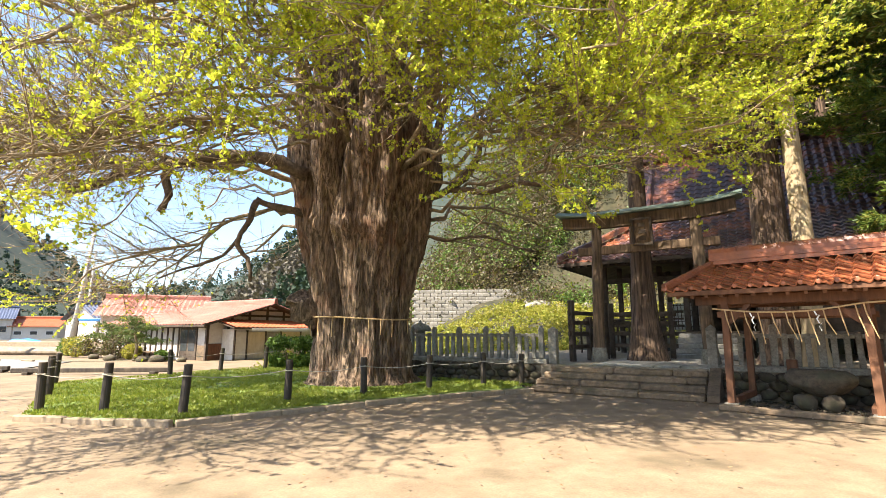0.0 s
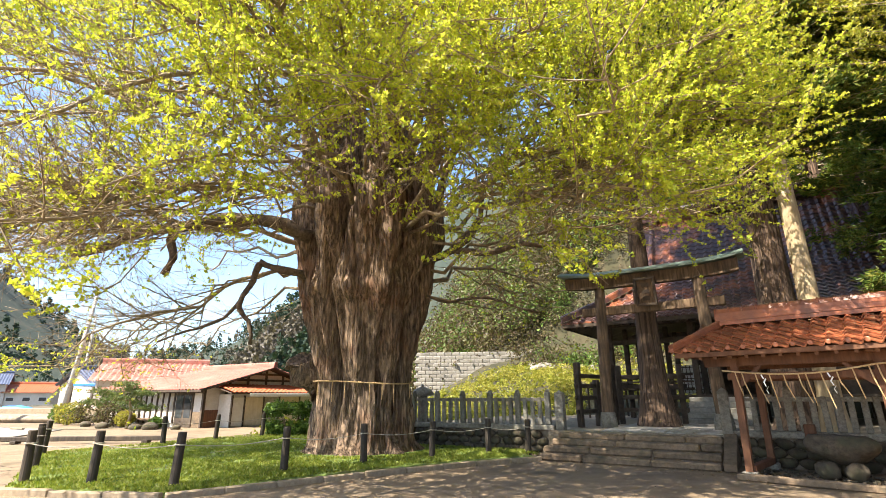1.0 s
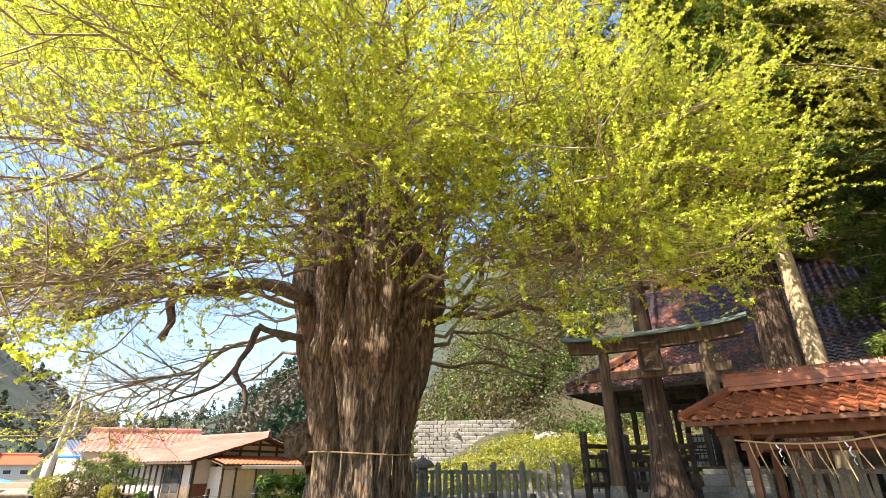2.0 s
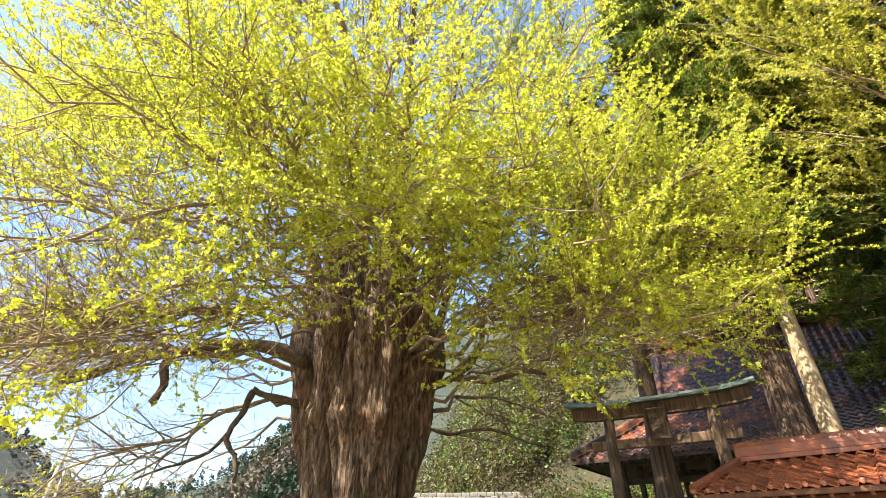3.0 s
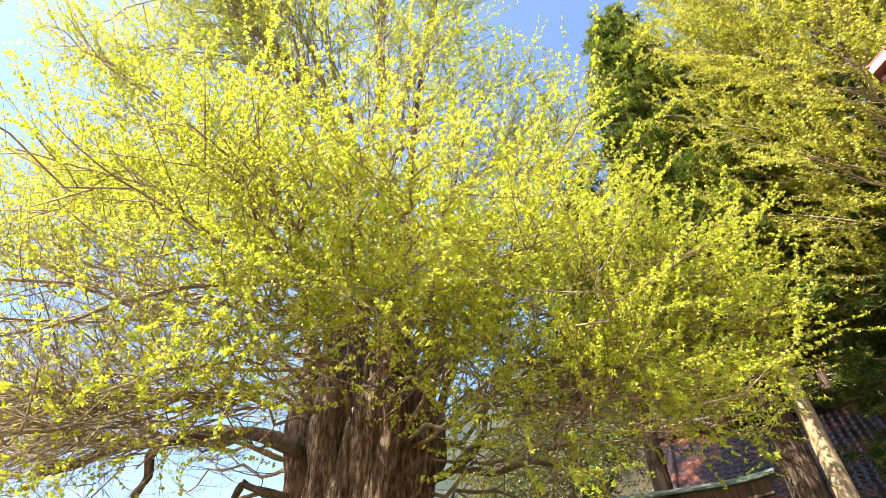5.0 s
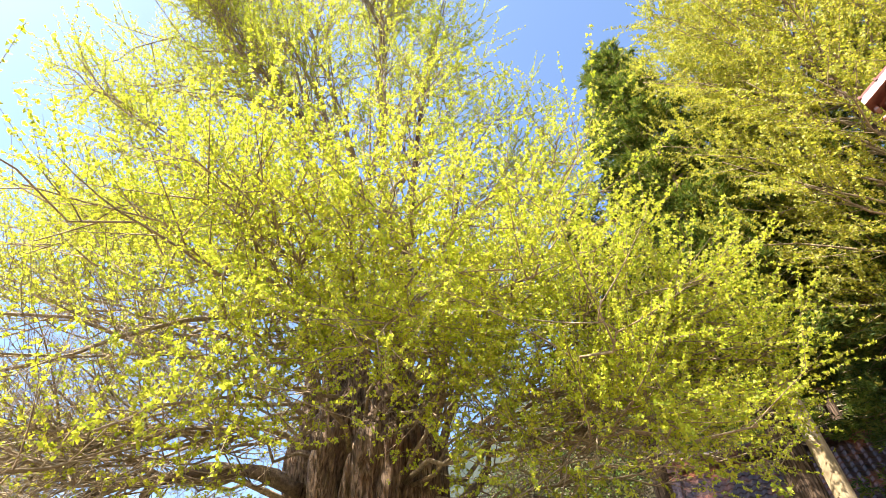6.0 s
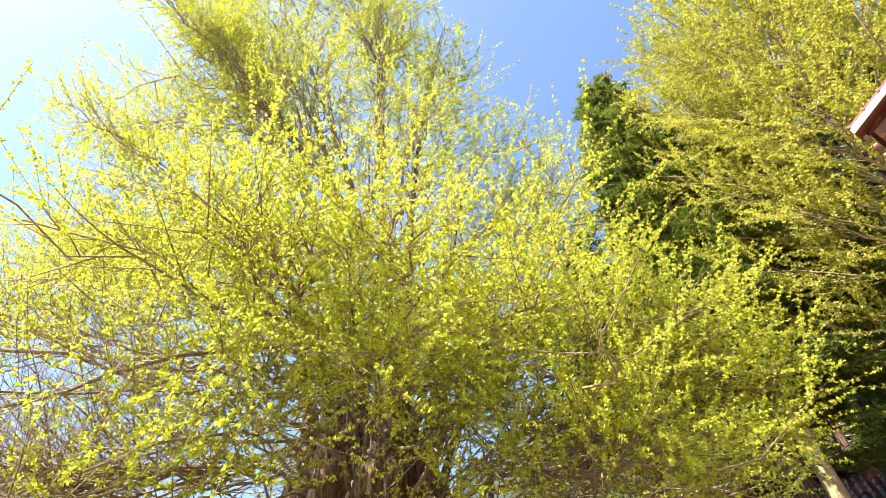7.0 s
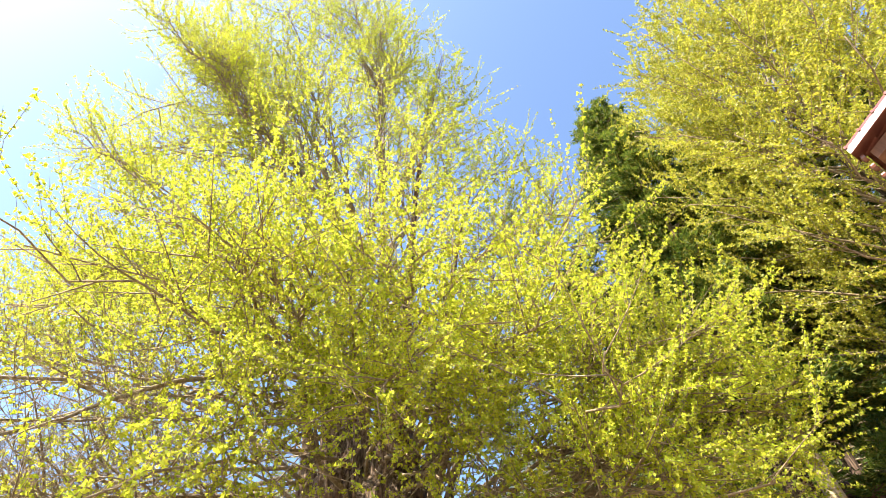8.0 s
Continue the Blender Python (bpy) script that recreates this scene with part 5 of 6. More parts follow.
def build_lawn():
    g = Geo()
    n = len(LAWN)
    c = (-3.5, 14.5)
    rings = [1.0, 0.96, 0.8, 0.5, 0.2]
    for k, f in enumerate(rings):
        for x, y in LAWN:
            g.v.append((c[0] + (x - c[0]) * f, c[1] + (y - c[1]) * f, (0.0, 0.055, 0.08, 0.10, 0.10)[k]))
    for k in range(len(rings) - 1):
        for i in range(n):
            a, b = k * n + i, k * n + (i + 1) % n
            g.f.append((a, b, b + n, a + n))
    g.f.append(tuple((len(rings) - 1) * n + i for i in range(n)))
    single("lawn", g, M_GRASS_BED, HERE, "green lawn under the old ginkgo", "lawn", kind="structure")
    r = np.random.default_rng(12)
    p = []
    while len(p) < 60000:
        x, y = r.uniform(-11, 2.5), r.uniform(8.4, 22.6)
        if not inside(x, y, LAWN) or math.hypot((x + 2.3), (y - 14.6)) < 1.7:
            continue
        d = math.hypot(x, y)
        if r.random() > (10 / d) ** 1.5:
            continue
        if noise.noise(Vector((x * 1.1, y * 1.1, 4))) + 0.45 * noise.noise(Vector((x * 4, y * 4, 1))) < -0.28 and r.random() < 0.8:
            continue
        p.append((x, y, 0.055 + 0.045 * step(0.0, 3.0, min(9.0, math.hypot(x + 7.4, y - 9.0), math.hypot(x + 4.45, y - 8.5)))))
    p = np.array(p)
    m = len(p)
    a = r.uniform(0, 2 * math.pi, m)
    side = np.stack([np.cos(a), np.sin(a), np.zeros(m)], 1) * r.uniform(0.008, 0.016, (m, 1))
    lean = np.stack([r.normal(0, 0.03, m), r.normal(0, 0.03, m), r.uniform(0.025, 0.06, m)], 1)
    v = np.stack([p - side, p + side, p + lean * 0.6 + side * 0.7, p + lean], 1).reshape(-1, 3)
    single("grass", array_mesh("grass", M_BLADE, v, np.arange(len(v)).reshape(-1, 4)), None, HERE, "short fresh green grass blades", "grass", kind="stuff")


def build_curb():
    curb = thing("lawn_curb", HERE, "low pale concrete curb edging the lawn", "curb", kind="structure")
    r = np.random.default_rng(4)
    for (x0, y0), (x1, y1) in (((-7.45, 8.93), (-4.45, 8.42)), ((-4.4, 8.44), (-1.65, 10.68)), ((-1.62, 10.70), (0.65, 12.27)), ((0.68, 12.29), (2.35, 13.2))):
        ln = math.hypot(x1 - x0, y1 - y0)
        n = max(1, round(ln / 0.95))
        for i in range(n):
            u = (i + 0.5) / n
            g = Geo().box((0, 0, 0.005), (ln / n - 0.008, 0.12, 0.14), 0.018)
            ob = part("curb_stone", g, M_CURB, curb)
            ob.matrix_basis = pose(x0 + (x1 - x0) * u, y0 + (y1 - y0) * u, r.uniform(-0.01, 0.01), r.uniform(-1.5, 1.5), 0, math.degrees(math.atan2(y1 - y0, x1 - x0)) + r.uniform(-0.6, 0.6))


POSTS = [(-7.7, 9.75), (-6.4, 9.65), (-4.73, 9.3), (-3.28, 10.75), (-1.86, 11.95), (-0.36, 13.1), (1.12, 14.05), (2.2, 14.2),
         (-9.0, 11.6), (-9.9, 12.8), (-10.8, 14.1), (-9.17, 17.0), (-8.33, 18.9), (-7.15, 20.3), (-6.1, 22.0)]


def build_posts():
    r = np.random.default_rng(15)
    for i, (x, y) in enumerate(POSTS):
        h = 0.91 + r.uniform(-0.03, 0.03)
        g = Geo().lathe([(0.078, -0.1), (0.08, 0.05), (0.076, h * 0.6), (0.072, h - 0.012), (0.062, h)], 14)
        post = thing("rope_post", pose(x * 0.988, y * 0.988, 0.02, r.uniform(-2, 2), r.uniform(-2.5, 2.5), r.uniform(0, 90)), "short dark wooden post of the lawn's rope fence", "post", "posts round the lawn")
        part("shaft", g, M_POST, post, smooth=False)
        part("rope_loop", Geo().tube([(0.09 * math.cos(t), 0.09 * math.sin(t), 0.70) for t in np.linspace(0, 6.28, 13)], 0.013, 5), M_PALEROPE, post, "pale rope tied round the post")
    order = [10, 9, 8, 0, 1, 2, 3, 4, 5, 6, 7]
    back = [10, 11, 12, 13, 14]
    for chain in (order, back):
        pts = []
        for a, b in zip(chain[:-1], chain[1:]):
            for k in range(8):
                u = k / 8
                x, y = (POSTS[a][j] + (POSTS[b][j] - POSTS[a][j]) * u for j in (0, 1))
                pts.append((x * 0.988, y * 0.988 - 0.085, 0.72 - 0.07 * math.sin(math.pi * u)))
        single("guard_rope", Geo().tube(pts, 0.008, 5), M_PALEROPE, HERE, "thin pale rope strung between the posts", "rope", "ropes round the lawn")


def build_trunk_rope():
    rope = thing("trunk_rope", Matrix.Translation(TREE), "thin straw rope tied round the ginkgo trunk", "rope")
    pts, ends = [], []
    for k in range(73):
        a = 2 * math.pi * k / 72
        z = 1.88 + 0.04 * math.sin(a * 2)
        rr = max(trunk_radius(a + d, z) for d in (-0.12, -0.06, 0, 0.06, 0.12)) + 0.03
        pts.append((rr * math.cos(a) * 1.06, rr * math.sin(a) * 0.94, z))
        if k % 3 == 0 and math.sin(a) < 0.2:
            ends.append(pts[-1])
    part("cord", Geo().tube(pts, 0.017, 6), M_ROPE, rope)
    for i, p in enumerate(ends):
        if i % 4 == 3:
            continue
        part("strand", Geo().tube([p, (p[0] * 1.01, p[1] * 1.01, p[2] - 0.2), (p[0], p[1] * 1.01, p[2] - 0.42 - 0.06 * (i % 3))], [0.012, 0.013, 0.008], 5), M_ROPE, rope)


build_lawn()
build_curb()
build_posts()
build_trunk_rope()


# ---- stone lantern, hedge ----
def build_lantern():
    lan = thing("stone_lantern", pose(-0.82, 18.0, TERRACE), "grey stone lantern with a mushroom-shaped cap", "lantern")
    part("base", Geo().lathe([(0.34, 0), (0.34, 0.12), (0.26, 0.18), (0.14, 0.22)], 12), M_STONE, lan)
    part("shaft", Geo().lathe([(0.13, 0.2), (0.12, 0.45), (0.14, 0.62)], 12), M_STONE, lan)
    part("light_box", Geo().lathe([(0.2, 0.6), (0.22, 0.68), (0.17, 0.7), (0.17, 0.92), (0.2, 0.94)], 6), M_STONE, lan)
    part("cap", Geo().lathe([(0.2, 0.93), (0.40, 0.95), (0.39, 1.02), (0.3, 1.14), (0.15, 1.2), (0.06, 1.24), (0.05, 1.3), (0.01, 1.33)], 16), M_STONE, lan, smooth=True)


def leaf_bush(name, x, y, z, size, count, leaf, mat, label, category, group="", boxy=False, seed=1, stem=True):
    """A bush: a few stems and a full cover of single leaves with an uneven outline."""
    r = np.random.default_rng(seed)
    bush = thing(name, pose(x, y, z), label, category, group)
    d = r.normal(0, 1, (count, 3))
    d /= np.linalg.norm(d, axis=1)[:, None]
    if boxy:
        d = np.sign(d) * np.abs(d) ** 0.45
    rad = r.uniform(0.55, 1.0, (count, 1)) ** 0.5
    lump = np.array([1 + 0.28 * noise.noise(Vector(q) * 2.2 + Vector((seed, 0, 0))) for q in d])[:, None]
    p = d * rad * lump * np.array(size) * 0.5 + np.array([0, 0, size[2] * 0.52])
    p = p[p[:, 2] > 0.03]
    v, q = leaf_cloud(p, leaf, 4, seed)
    part("leaves", array_mesh("leaves", mat, v, q), None, bush, kind="stuff")
    if stem:
        g = Geo()
        for k in range(5):
            a = k * 1.3
            g.tube([(0.04 * math.cos(a), 0.04 * math.sin(a), -0.05), (size[0] * 0.2 * math.cos(a), size[1] * 0.2 * math.sin(a), size[2] * 0.6)], [0.03, 0.012], 5)
        part("stem", g, M_TWIG, bush)
    return bush


build_lantern()
leaf_bush("clipped_hedge", -6.3, 20.9, 0.02, (1.75, 1.3, 1.25), 2600, 0.085, M_SHRUB, "clipped dark green round hedge beside the lawn", "hedge", boxy=True, seed=3)


# ---- old farmhouse across the court ----
def build_farmhouse():
    m = pose(-12.9, 27.3, -0.02, 0, 0, 60) @ Matrix.Diagonal((1, 1, 0.89, 1))      # x along the gable wall, y along the long wall
    house = thing("farmhouse", m, "old white-walled farmhouse with faded red tile roof and dark timbers", "house")
    lx, ly, ez, rz = 8.0, 10.0, 2.3, 3.75
    part("wall", Geo().box((lx / 2, ly / 2, 1.2), (lx, ly, 2.5), 0.01), M_PLASTER, house)
    part("gable_wall", Geo().prism([(0, 2.35), (lx, 2.35), (lx / 2, 3.6)], 0.1, Matrix.Translation((0, 0.05, 0))), M_PLASTER, house)
    for s in (0, 1):
        g = Geo()
        mm = Matrix.Translation((-0.7 if s == 0 else lx + 0.7, -0.7, 0)) @ Matrix(((1 if s == 0 else -1, 0, 0, 0), (0, 1, 0, 0), (0, 0, 1, 0), (0, 0, 0, 1)))
        rot = Matrix(((0, 1, 0, 0), (1, 0, 0, 0), (0, 0, 1, 0), (0, 0, 0, 1)))
        tiled_slope(g, lambda v: ((lx / 2 + 0.7) * v, ez - 0.1 + (rz - ez) * v), lambda v: (0.0, ly + 1.4 - 4.6 * v), 16, 0.3, 0.035, m=mm @ rot)
        part("roof_slope", g, M_TILE_RED, house, "faded red pantiles", kind="stuff")
        b = Geo()
        b.add([(0, 0, ez - 0.16), (0, ly + 1.4, ez - 0.16), (lx / 2 + 0.7, ly - 3.2, rz - 0.1), (lx / 2 + 0.7, 0, rz - 0.1), (0, 0, ez - 0.26), (0, ly + 1.4, ez - 0.26), (lx / 2 + 0.7, ly - 3.2, rz - 0.2), (lx / 2 + 0.7, 0, rz - 0.2)],
              [(0, 1, 2, 3), (7, 6, 5, 4), (0, 4, 5, 1), (1, 5, 6, 2), (3, 2, 6, 7), (0, 3, 7, 4)], mm)
        part("roof_board", b, M_DARKWOOD, house)
    ridge([(lx / 2, -0.75, rz - 0.1), (lx / 2, ly - 3.9, rz - 0.1)], 0.3, 0.35, M_TILE_RED, house)
    g = Geo()
    tiled_slope(g, lambda v: (4.6 * v, ez - 0.1 + (rz - ez) * v), lambda v: (-4.7 * (1 - v), 4.7 * (1 - v)), 14, 0.3, 0.035, m=Matrix.Translation((lx / 2, ly + 0.7, 0)) @ Matrix.Rotation(math.pi, 4, "Z"))
    part("roof_end", g, M_TILE_RED, house, "faded red pantiles", kind="stuff")
    # timbers of the gable
    for x in (1.5, 2.7, 4.0, 5.3, 6.5):
        part("timber", Geo().box((x, -0.02, 2.3 + 0.5 * (1.3 - abs(x - 4) * 0.34)), (0.14, 0.1, 1.3 - abs(x - 4) * 0.34), 0.01), M_DARKWOOD, house)
    for z, w in ((2.38, 8.0), (2.8, 5.2), (3.2, 2.6)):
        part("timber", Geo().box((4, -0.03, z), (w, 0.12, 0.14), 0.01), M_DARKWOOD, house)
    for x in (0.0, 1.3):
        part("timber", Geo().box((x, -0.03, 1.2), (0.16, 0.1, 2.4), 0.01), M_DARKWOOD, house)
    part("skirting", Geo().box((0.65, -0.02, 0.5), (1.3, 0.06, 1.0), 0.005), M_REDWOOD, house, "reddish board skirting")
    # long wall: posts, panels, an entrance and a bench ledge
    for i in range(14):
        y = 2.5 + i * 0.55
        part("timber", Geo().box((-0.02, y, 1.25), (0.08, 0.1, 2.2), 0.008), M_DARKWOOD, house)
    part("timber", Geo().box((-0.02, 0.0, 1.2), (0.1, 0.16, 2.4), 0.01), M_DARKWOOD, house)
    part("timber", Geo().box((-0.03, 5.0, 2.05), (0.09, 9.8, 0.12), 0.008), M_DARKWOOD, house)
    door = part("door", Geo().box((-0.03, 1.55, 1.0), (0.08, 1.5, 2.0), 0.01), M_DARKWOOD, house, "dark wooden sliding door")
    for k in range(2):
        part("door_pane", Geo().box((-0.075, 1.2 + 0.72 * k, 1.2), (0.02, 0.56, 1.3), 0.004), M_GLASS, door)
    part("skirting", Geo().box((-0.02, 0.4, 0.45), (0.05, 0.7, 0.9), 0.005), M_STEP, house)
    ledge = part("ledge", Geo().box((-0.45, 5.8, 0.42), (0.8, 6.0, 0.08), 0.01), M_GREYWOOD, house, "wooden veranda ledge")
    for i in range(5):
        part("leg", Geo().box((-0.75, 3.2 + 1.3 * i, 0.19), (0.1, 0.1, 0.4), 0.01), M_GREYWOOD, ledge)


def build_shed():
    m = pose(-12.9, 27.3, -0.02, 0, 0, 60) @ Matrix.Diagonal((1, 1, 0.89, 1))
    shed = thing("lean_to_shed", m, "cream boarded lean-to with bright orange tile roof", "shed")
    part("wall", Geo().box((3.6, -0.55, 0.95), (5.4, 1.0, 1.9), 0.01), M_PLASTER, shed)
    for i, (x, w) in enumerate(((1.25, 0.7), (2.3, 1.2), (3.5, 1.1), (4.9, 1.5))):
        part("board_panel", Geo().box((x + 0.1, -1.09, 0.9), (w, 0.06, 1.66), 0.01), (M_PLASTER, M_CREAM, M_PAVING, M_CREAM)[i], shed)
    for x in (0.92, 1.72, 3.02, 4.15, 5.75):
        part("upright", Geo().box((x, -1.12, 0.92), (0.09, 0.09, 1.84), 0.005), M_DARKWOOD, shed)
    # dark panel laid on the boards in place of the opening's shaded inside
    part("opening_shade", Geo().box((5.0, -1.13, 1.25), (1.2, 0.04, 0.3), 0.005), M_GLASS, shed)
    g = Geo()
    tiled_slope(g, lambda v: (-1.75 + 1.75 * v, 2.02 + 0.5 * v), lambda v: (0.35, 6.9), 7, 0.3, 0.035)
    part("roof_slope", g, M_TILE_BRIGHT, shed, "bright orange pantiles", kind="stuff")
    b = Geo()
    b.add([(0.4, -1.72, 1.97), (6.85, -1.72, 1.97), (6.85, 0, 2.46), (0.4, 0, 2.46), (0.4, -1.72, 1.91), (6.85, -1.72, 1.91), (6.85, 0, 2.40), (0.4, 0, 2.40)],
          [(0, 1, 2, 3), (7, 6, 5, 4), (0, 4, 5, 1), (1, 5, 6, 2), (3, 2, 6, 7), (0, 3, 7, 4)])
    part("roof_board", b, M_DARKWOOD, shed)
    part("gutter_board", Geo().box((4.2, -1.78, 1.86), (5.4, 0.04, 0.2), 0.01), M_WHITEPAINT, shed, "white fascia board")


build_farmhouse()
build_shed()


# ---- garden, parking court and village ----
def pine(x, y, h, seed, label):
    r = np.random.default_rng(seed)
    tree = thing("garden_pine", pose(x, y, 0), label, "tree", "trained garden trees")
    pts = [(0, 0, -0.05), (0.12, 0, h * 0.3), (-0.08, 0.05, h * 0.6), (0.1, 0, h)]
    part("trunk", Geo().tube(pts, [0.09, 0.075, 0.05, 0.03], 8, wobble=0.3), M_TWIG, tree, smooth=True)
    p, g = [], Geo()
    for k in range(6):
        z, a = h * (0.45 + 0.1 * k), k * 2.1
        c = np.array([math.cos(a), math.sin(a), 0]) * (0.85 - 0.1 * k) + np.array([0, 0, z])
        g.tube([(0, 0, z - 0.15), tuple(c)], [0.03, 0.012], 5)
        p.append(c + r.normal(0, 1, (260, 3)) * np.array([0.30, 0.30, 0.07]))
    part("branch", g, M_TWIG, tree)
    v, q = leaf_cloud(np.concatenate(p), 0.07, 4, seed)
    part("needles", array_mesh("needles", M_PINE, v, q), None, tree, "flat pads of pine needles", kind="stuff")


pine(-16.6, 27.0, 2.3, 1, "trained garden pine with flat needle pads")
pine(-19.5, 29.5, 2.0, 2, "small trained garden pine by the farmhouse")
for k, (x, y, s, mat, lab) in enumerate(((-18.6, 28.6, 1.2, M_BRUSH, "brownish budding garden shrub"), (-21.0, 30.5, 1.4, M_BRUSH, "brownish budding garden shrub"), (-22.6, 31.0, 1.3, M_MEADOW, "yellow-green shrub in the garden"),
                                         (-17.6, 28.4, 0.8, M_MEADOW, "yellow-green shrub in the garden"), (-24.5, 33.0, 1.1, M_SHRUB, "rounded green shrub in the garden"), (-15.0, 26.8, 0.5, M_SHRUB, "low green plant by the wall"))):
    leaf_bush("garden_shrub", x, y, 0, (s * 1.3, s * 1.2, s), 420, 0.09, mat, lab, "shrub", "garden shrubs", seed=20 + k)
for k, (x, y, s) in enumerate(((-14.9, 26.2, 0.4), (-15.8, 26.4, 0.3), (-13.6, 26.2, 0.25), (-18.2, 27.5, 0.35), (-20.3, 29.2, 0.3))):
    single("garden_rock", Geo().rock((0, 0, 0), (s, s * 0.8, s * 0.6), k + 11, 7), M_WALLSTONE, pose(x, y, s * 0.25), "grey garden rock by the farmhouse", "rock", "garden rocks", smooth=True)


def build_parking():
    lot = thing("parking_court", HERE, "grey gravel parking court with white painted lines", "parking", kind="structure")
    g = Geo()
    out = [(-40, 21.5), (-17.0, 19.2), (-19.2, 26.0), (-38, 34)]
    g.add([(x, y, 0.012) for x, y in out] + [(x, y, -0.1) for x, y in out], [(0, 1, 2, 3)] + [(i + 4, (i + 1) % 4 + 4, (i + 1) % 4, i) for i in range(4)])
    part("surface", g, M_ASPHALT, lot)
    for i in range(9):
        x = -20.0 - i * 2.2
        part("painted_line", Geo().box((0, 0, 0), (0.16, 4.6, 0.01), 0, pose(x, 23.6 + 0.35 * i, 0.018, 0, 0, 50)), M_WHITEPAINT, lot)
        part("wheel_stop", Geo().box((0, 0, 0.06), (1.1, 0.14, 0.08), 0.02, pose(x - 1.6, 26.2 + 0.5 * i, 0.0, 0, 0, -25)), M_CURB, lot)


build_parking()
for k, (x, y, ln, a) in enumerate(((-12.8, 18.4, 5.5, 4), (-17.8, 19.4, 2.2, 2))):
    single("dark_timber", Geo().box((0, 0, 0.14), (ln, 0.16, 0.16), 0.02).box((-ln * 0.4, 0, 0.04), (0.2, 0.3, 0.1), 0.01).box((ln * 0.4, 0, 0.04), (0.2, 0.3, 0.1), 0.01), M_POST,
           pose(x, y, 0, 0, 0, a), "low dark timber rail beside the parking court", "rail", "low timbers")
single("field_wall", Geo().box((0, 0, 0.35), (34, 0.4, 0.9), 0.04), M_CURB, pose(-41, 40, 0, 0, 0, -10), "low grey wall along the far field", "wall")
single("field_bank", Geo().box((0, 0, 0.2), (36, 3.0, 0.5), 0.2), M_EARTH, pose(-41, 37.6, 0, 0, 0, -10), "dry earthen verge in front of the field wall", "bank")


def village_house(x, y, turn, w, d, h, roof_h, wall, tile, label):
    house = thing("village_house", pose(x, y, -0.1, 0, 0, turn), label, "house", "village houses")
    part("wall", Geo().box((0, 0, h / 2), (w, d, h), 0.02).prism([(-d / 2, h - 0.05), (d / 2, h - 0.05), (0, h + roof_h - 0.25)], w - 0.1, Matrix.Rotation(math.pi / 2, 4, "Z")), wall, house)
    for s in (1, -1):
        g = Geo()
        tiled_slope(g, lambda v: (-(d / 2 + 0.6) * (1 - v), h - 0.15 + (roof_h + 0.15) * v), lambda v: (-w / 2 - 0.5, w / 2 + 0.5), 10, 0.45, 0.05, m=Matrix.Diagonal((1, s, 1, 1)))
        part("roof_slope", g, tile, house, kind="stuff")
    ridge([(-w / 2 - 0.5, 0, h + roof_h - 0.05), (w / 2 + 0.5, 0, h + roof_h - 0.05)], 0.4, 0.4, tile, house)
    for i in range(3):
        win = part("window", Geo().box((-w / 3 + i * w / 3, -d / 2 - 0.02, h * 0.5), (w / 6, 0.08, h * 0.28), 0.01), M_WHITEPAINT, house)
        part("pane", Geo().box((-w / 3 + i * w / 3, -d / 2 - 0.06, h * 0.5), (w / 6 - 0.15, 0.05, h * 0.28 - 0.15)), M_GLASS, win)
    return house


village_house(-92, 100, 35, 9, 7, 4.4, 2.2, M_PLASTER, M_NAVY, "white village house with blue-grey roof")
village_house(-84, 104, 20, 8, 6, 2.9, 1.6, M_PLASTER, M_TILE_BRIGHT, "village house with orange tile roof")
village_house(-70, 106, 10, 7, 6, 2.6, 1.5, M_CREAM, M_TILE_RED, "village house with faded red roof")
village_house(-27.5, 48, 20, 8, 6, 3.2, 1.6, M_PLASTER, M_TILE_RED, "village house with faded red roof behind the farmhouse")
village_house(-41.5, 63, 65, 8, 6, 3.2, 1.8, M_PLASTER, M_NAVY, "tall white village house behind the farmhouse")
g = Geo()
for i in range(13):
    for j in range(7):
        x, y = i / 12 * 3.4 - 1.7, j / 6 * 1.6 - 0.8
        g.v.append((x, y, 0.85 * max(0, 1 - (x / 1.7) ** 4) * max(0, 1 - (y / 0.8) ** 4) + 0.10 * noise.noise(Vector((x * 2, y * 2, 0)))))
for i in range(12):
    for j in range(6):
        g.f.append((i * 7 + j, (i + 1) * 7 + j, (i + 1) * 7 + j + 1, i * 7 + j + 1))
single("tarpaulin", g, M_BLUE, pose(-38.5, 46.0, 0.05, 0, 0, 10), "crumpled bright blue tarpaulin over a pile", "tarpaulin", smooth=True)
shelter = thing("carport", pose(-33, 52, 0, 0, 0, 5), "open carport with a bright blue sheet roof", "carport")
part("roof", Geo().box((0, 0, 2.75), (8, 4, 0.25), 0.04), M_BLUE, shelter)
for x in (-3.8, 0, 3.8):
    for y in (-1.8, 1.8):
        part("post", Geo().box((x, y, 1.35), (0.15, 0.15, 2.75), 0.01), M_POST, shelter)


def utility_pole(x, y, h, lean, label):
    pole = thing("utility_pole", pose(x, y, -0.1, 0, lean, 30), label, "pole", "utility poles")
    part("shaft", Geo().lathe([(0.19, 0), (0.12, h)], 12), M_POLE, pole, smooth=True)
    for k in range(2):
        part("crossarm", Geo().box((0, 0, h - 0.5 - 0.7 * k), (1.7, 0.09, 0.09), 0.01), M_POLE, pole)
        for x2 in (-0.7, 0.7):
            part("insulator", Geo().lathe([(0.05, 0), (0.06, 0.06), (0.03, 0.14)], 8, Matrix.Translation((x2, 0, h - 0.46 - 0.7 * k))), M_PLASTER, pole)


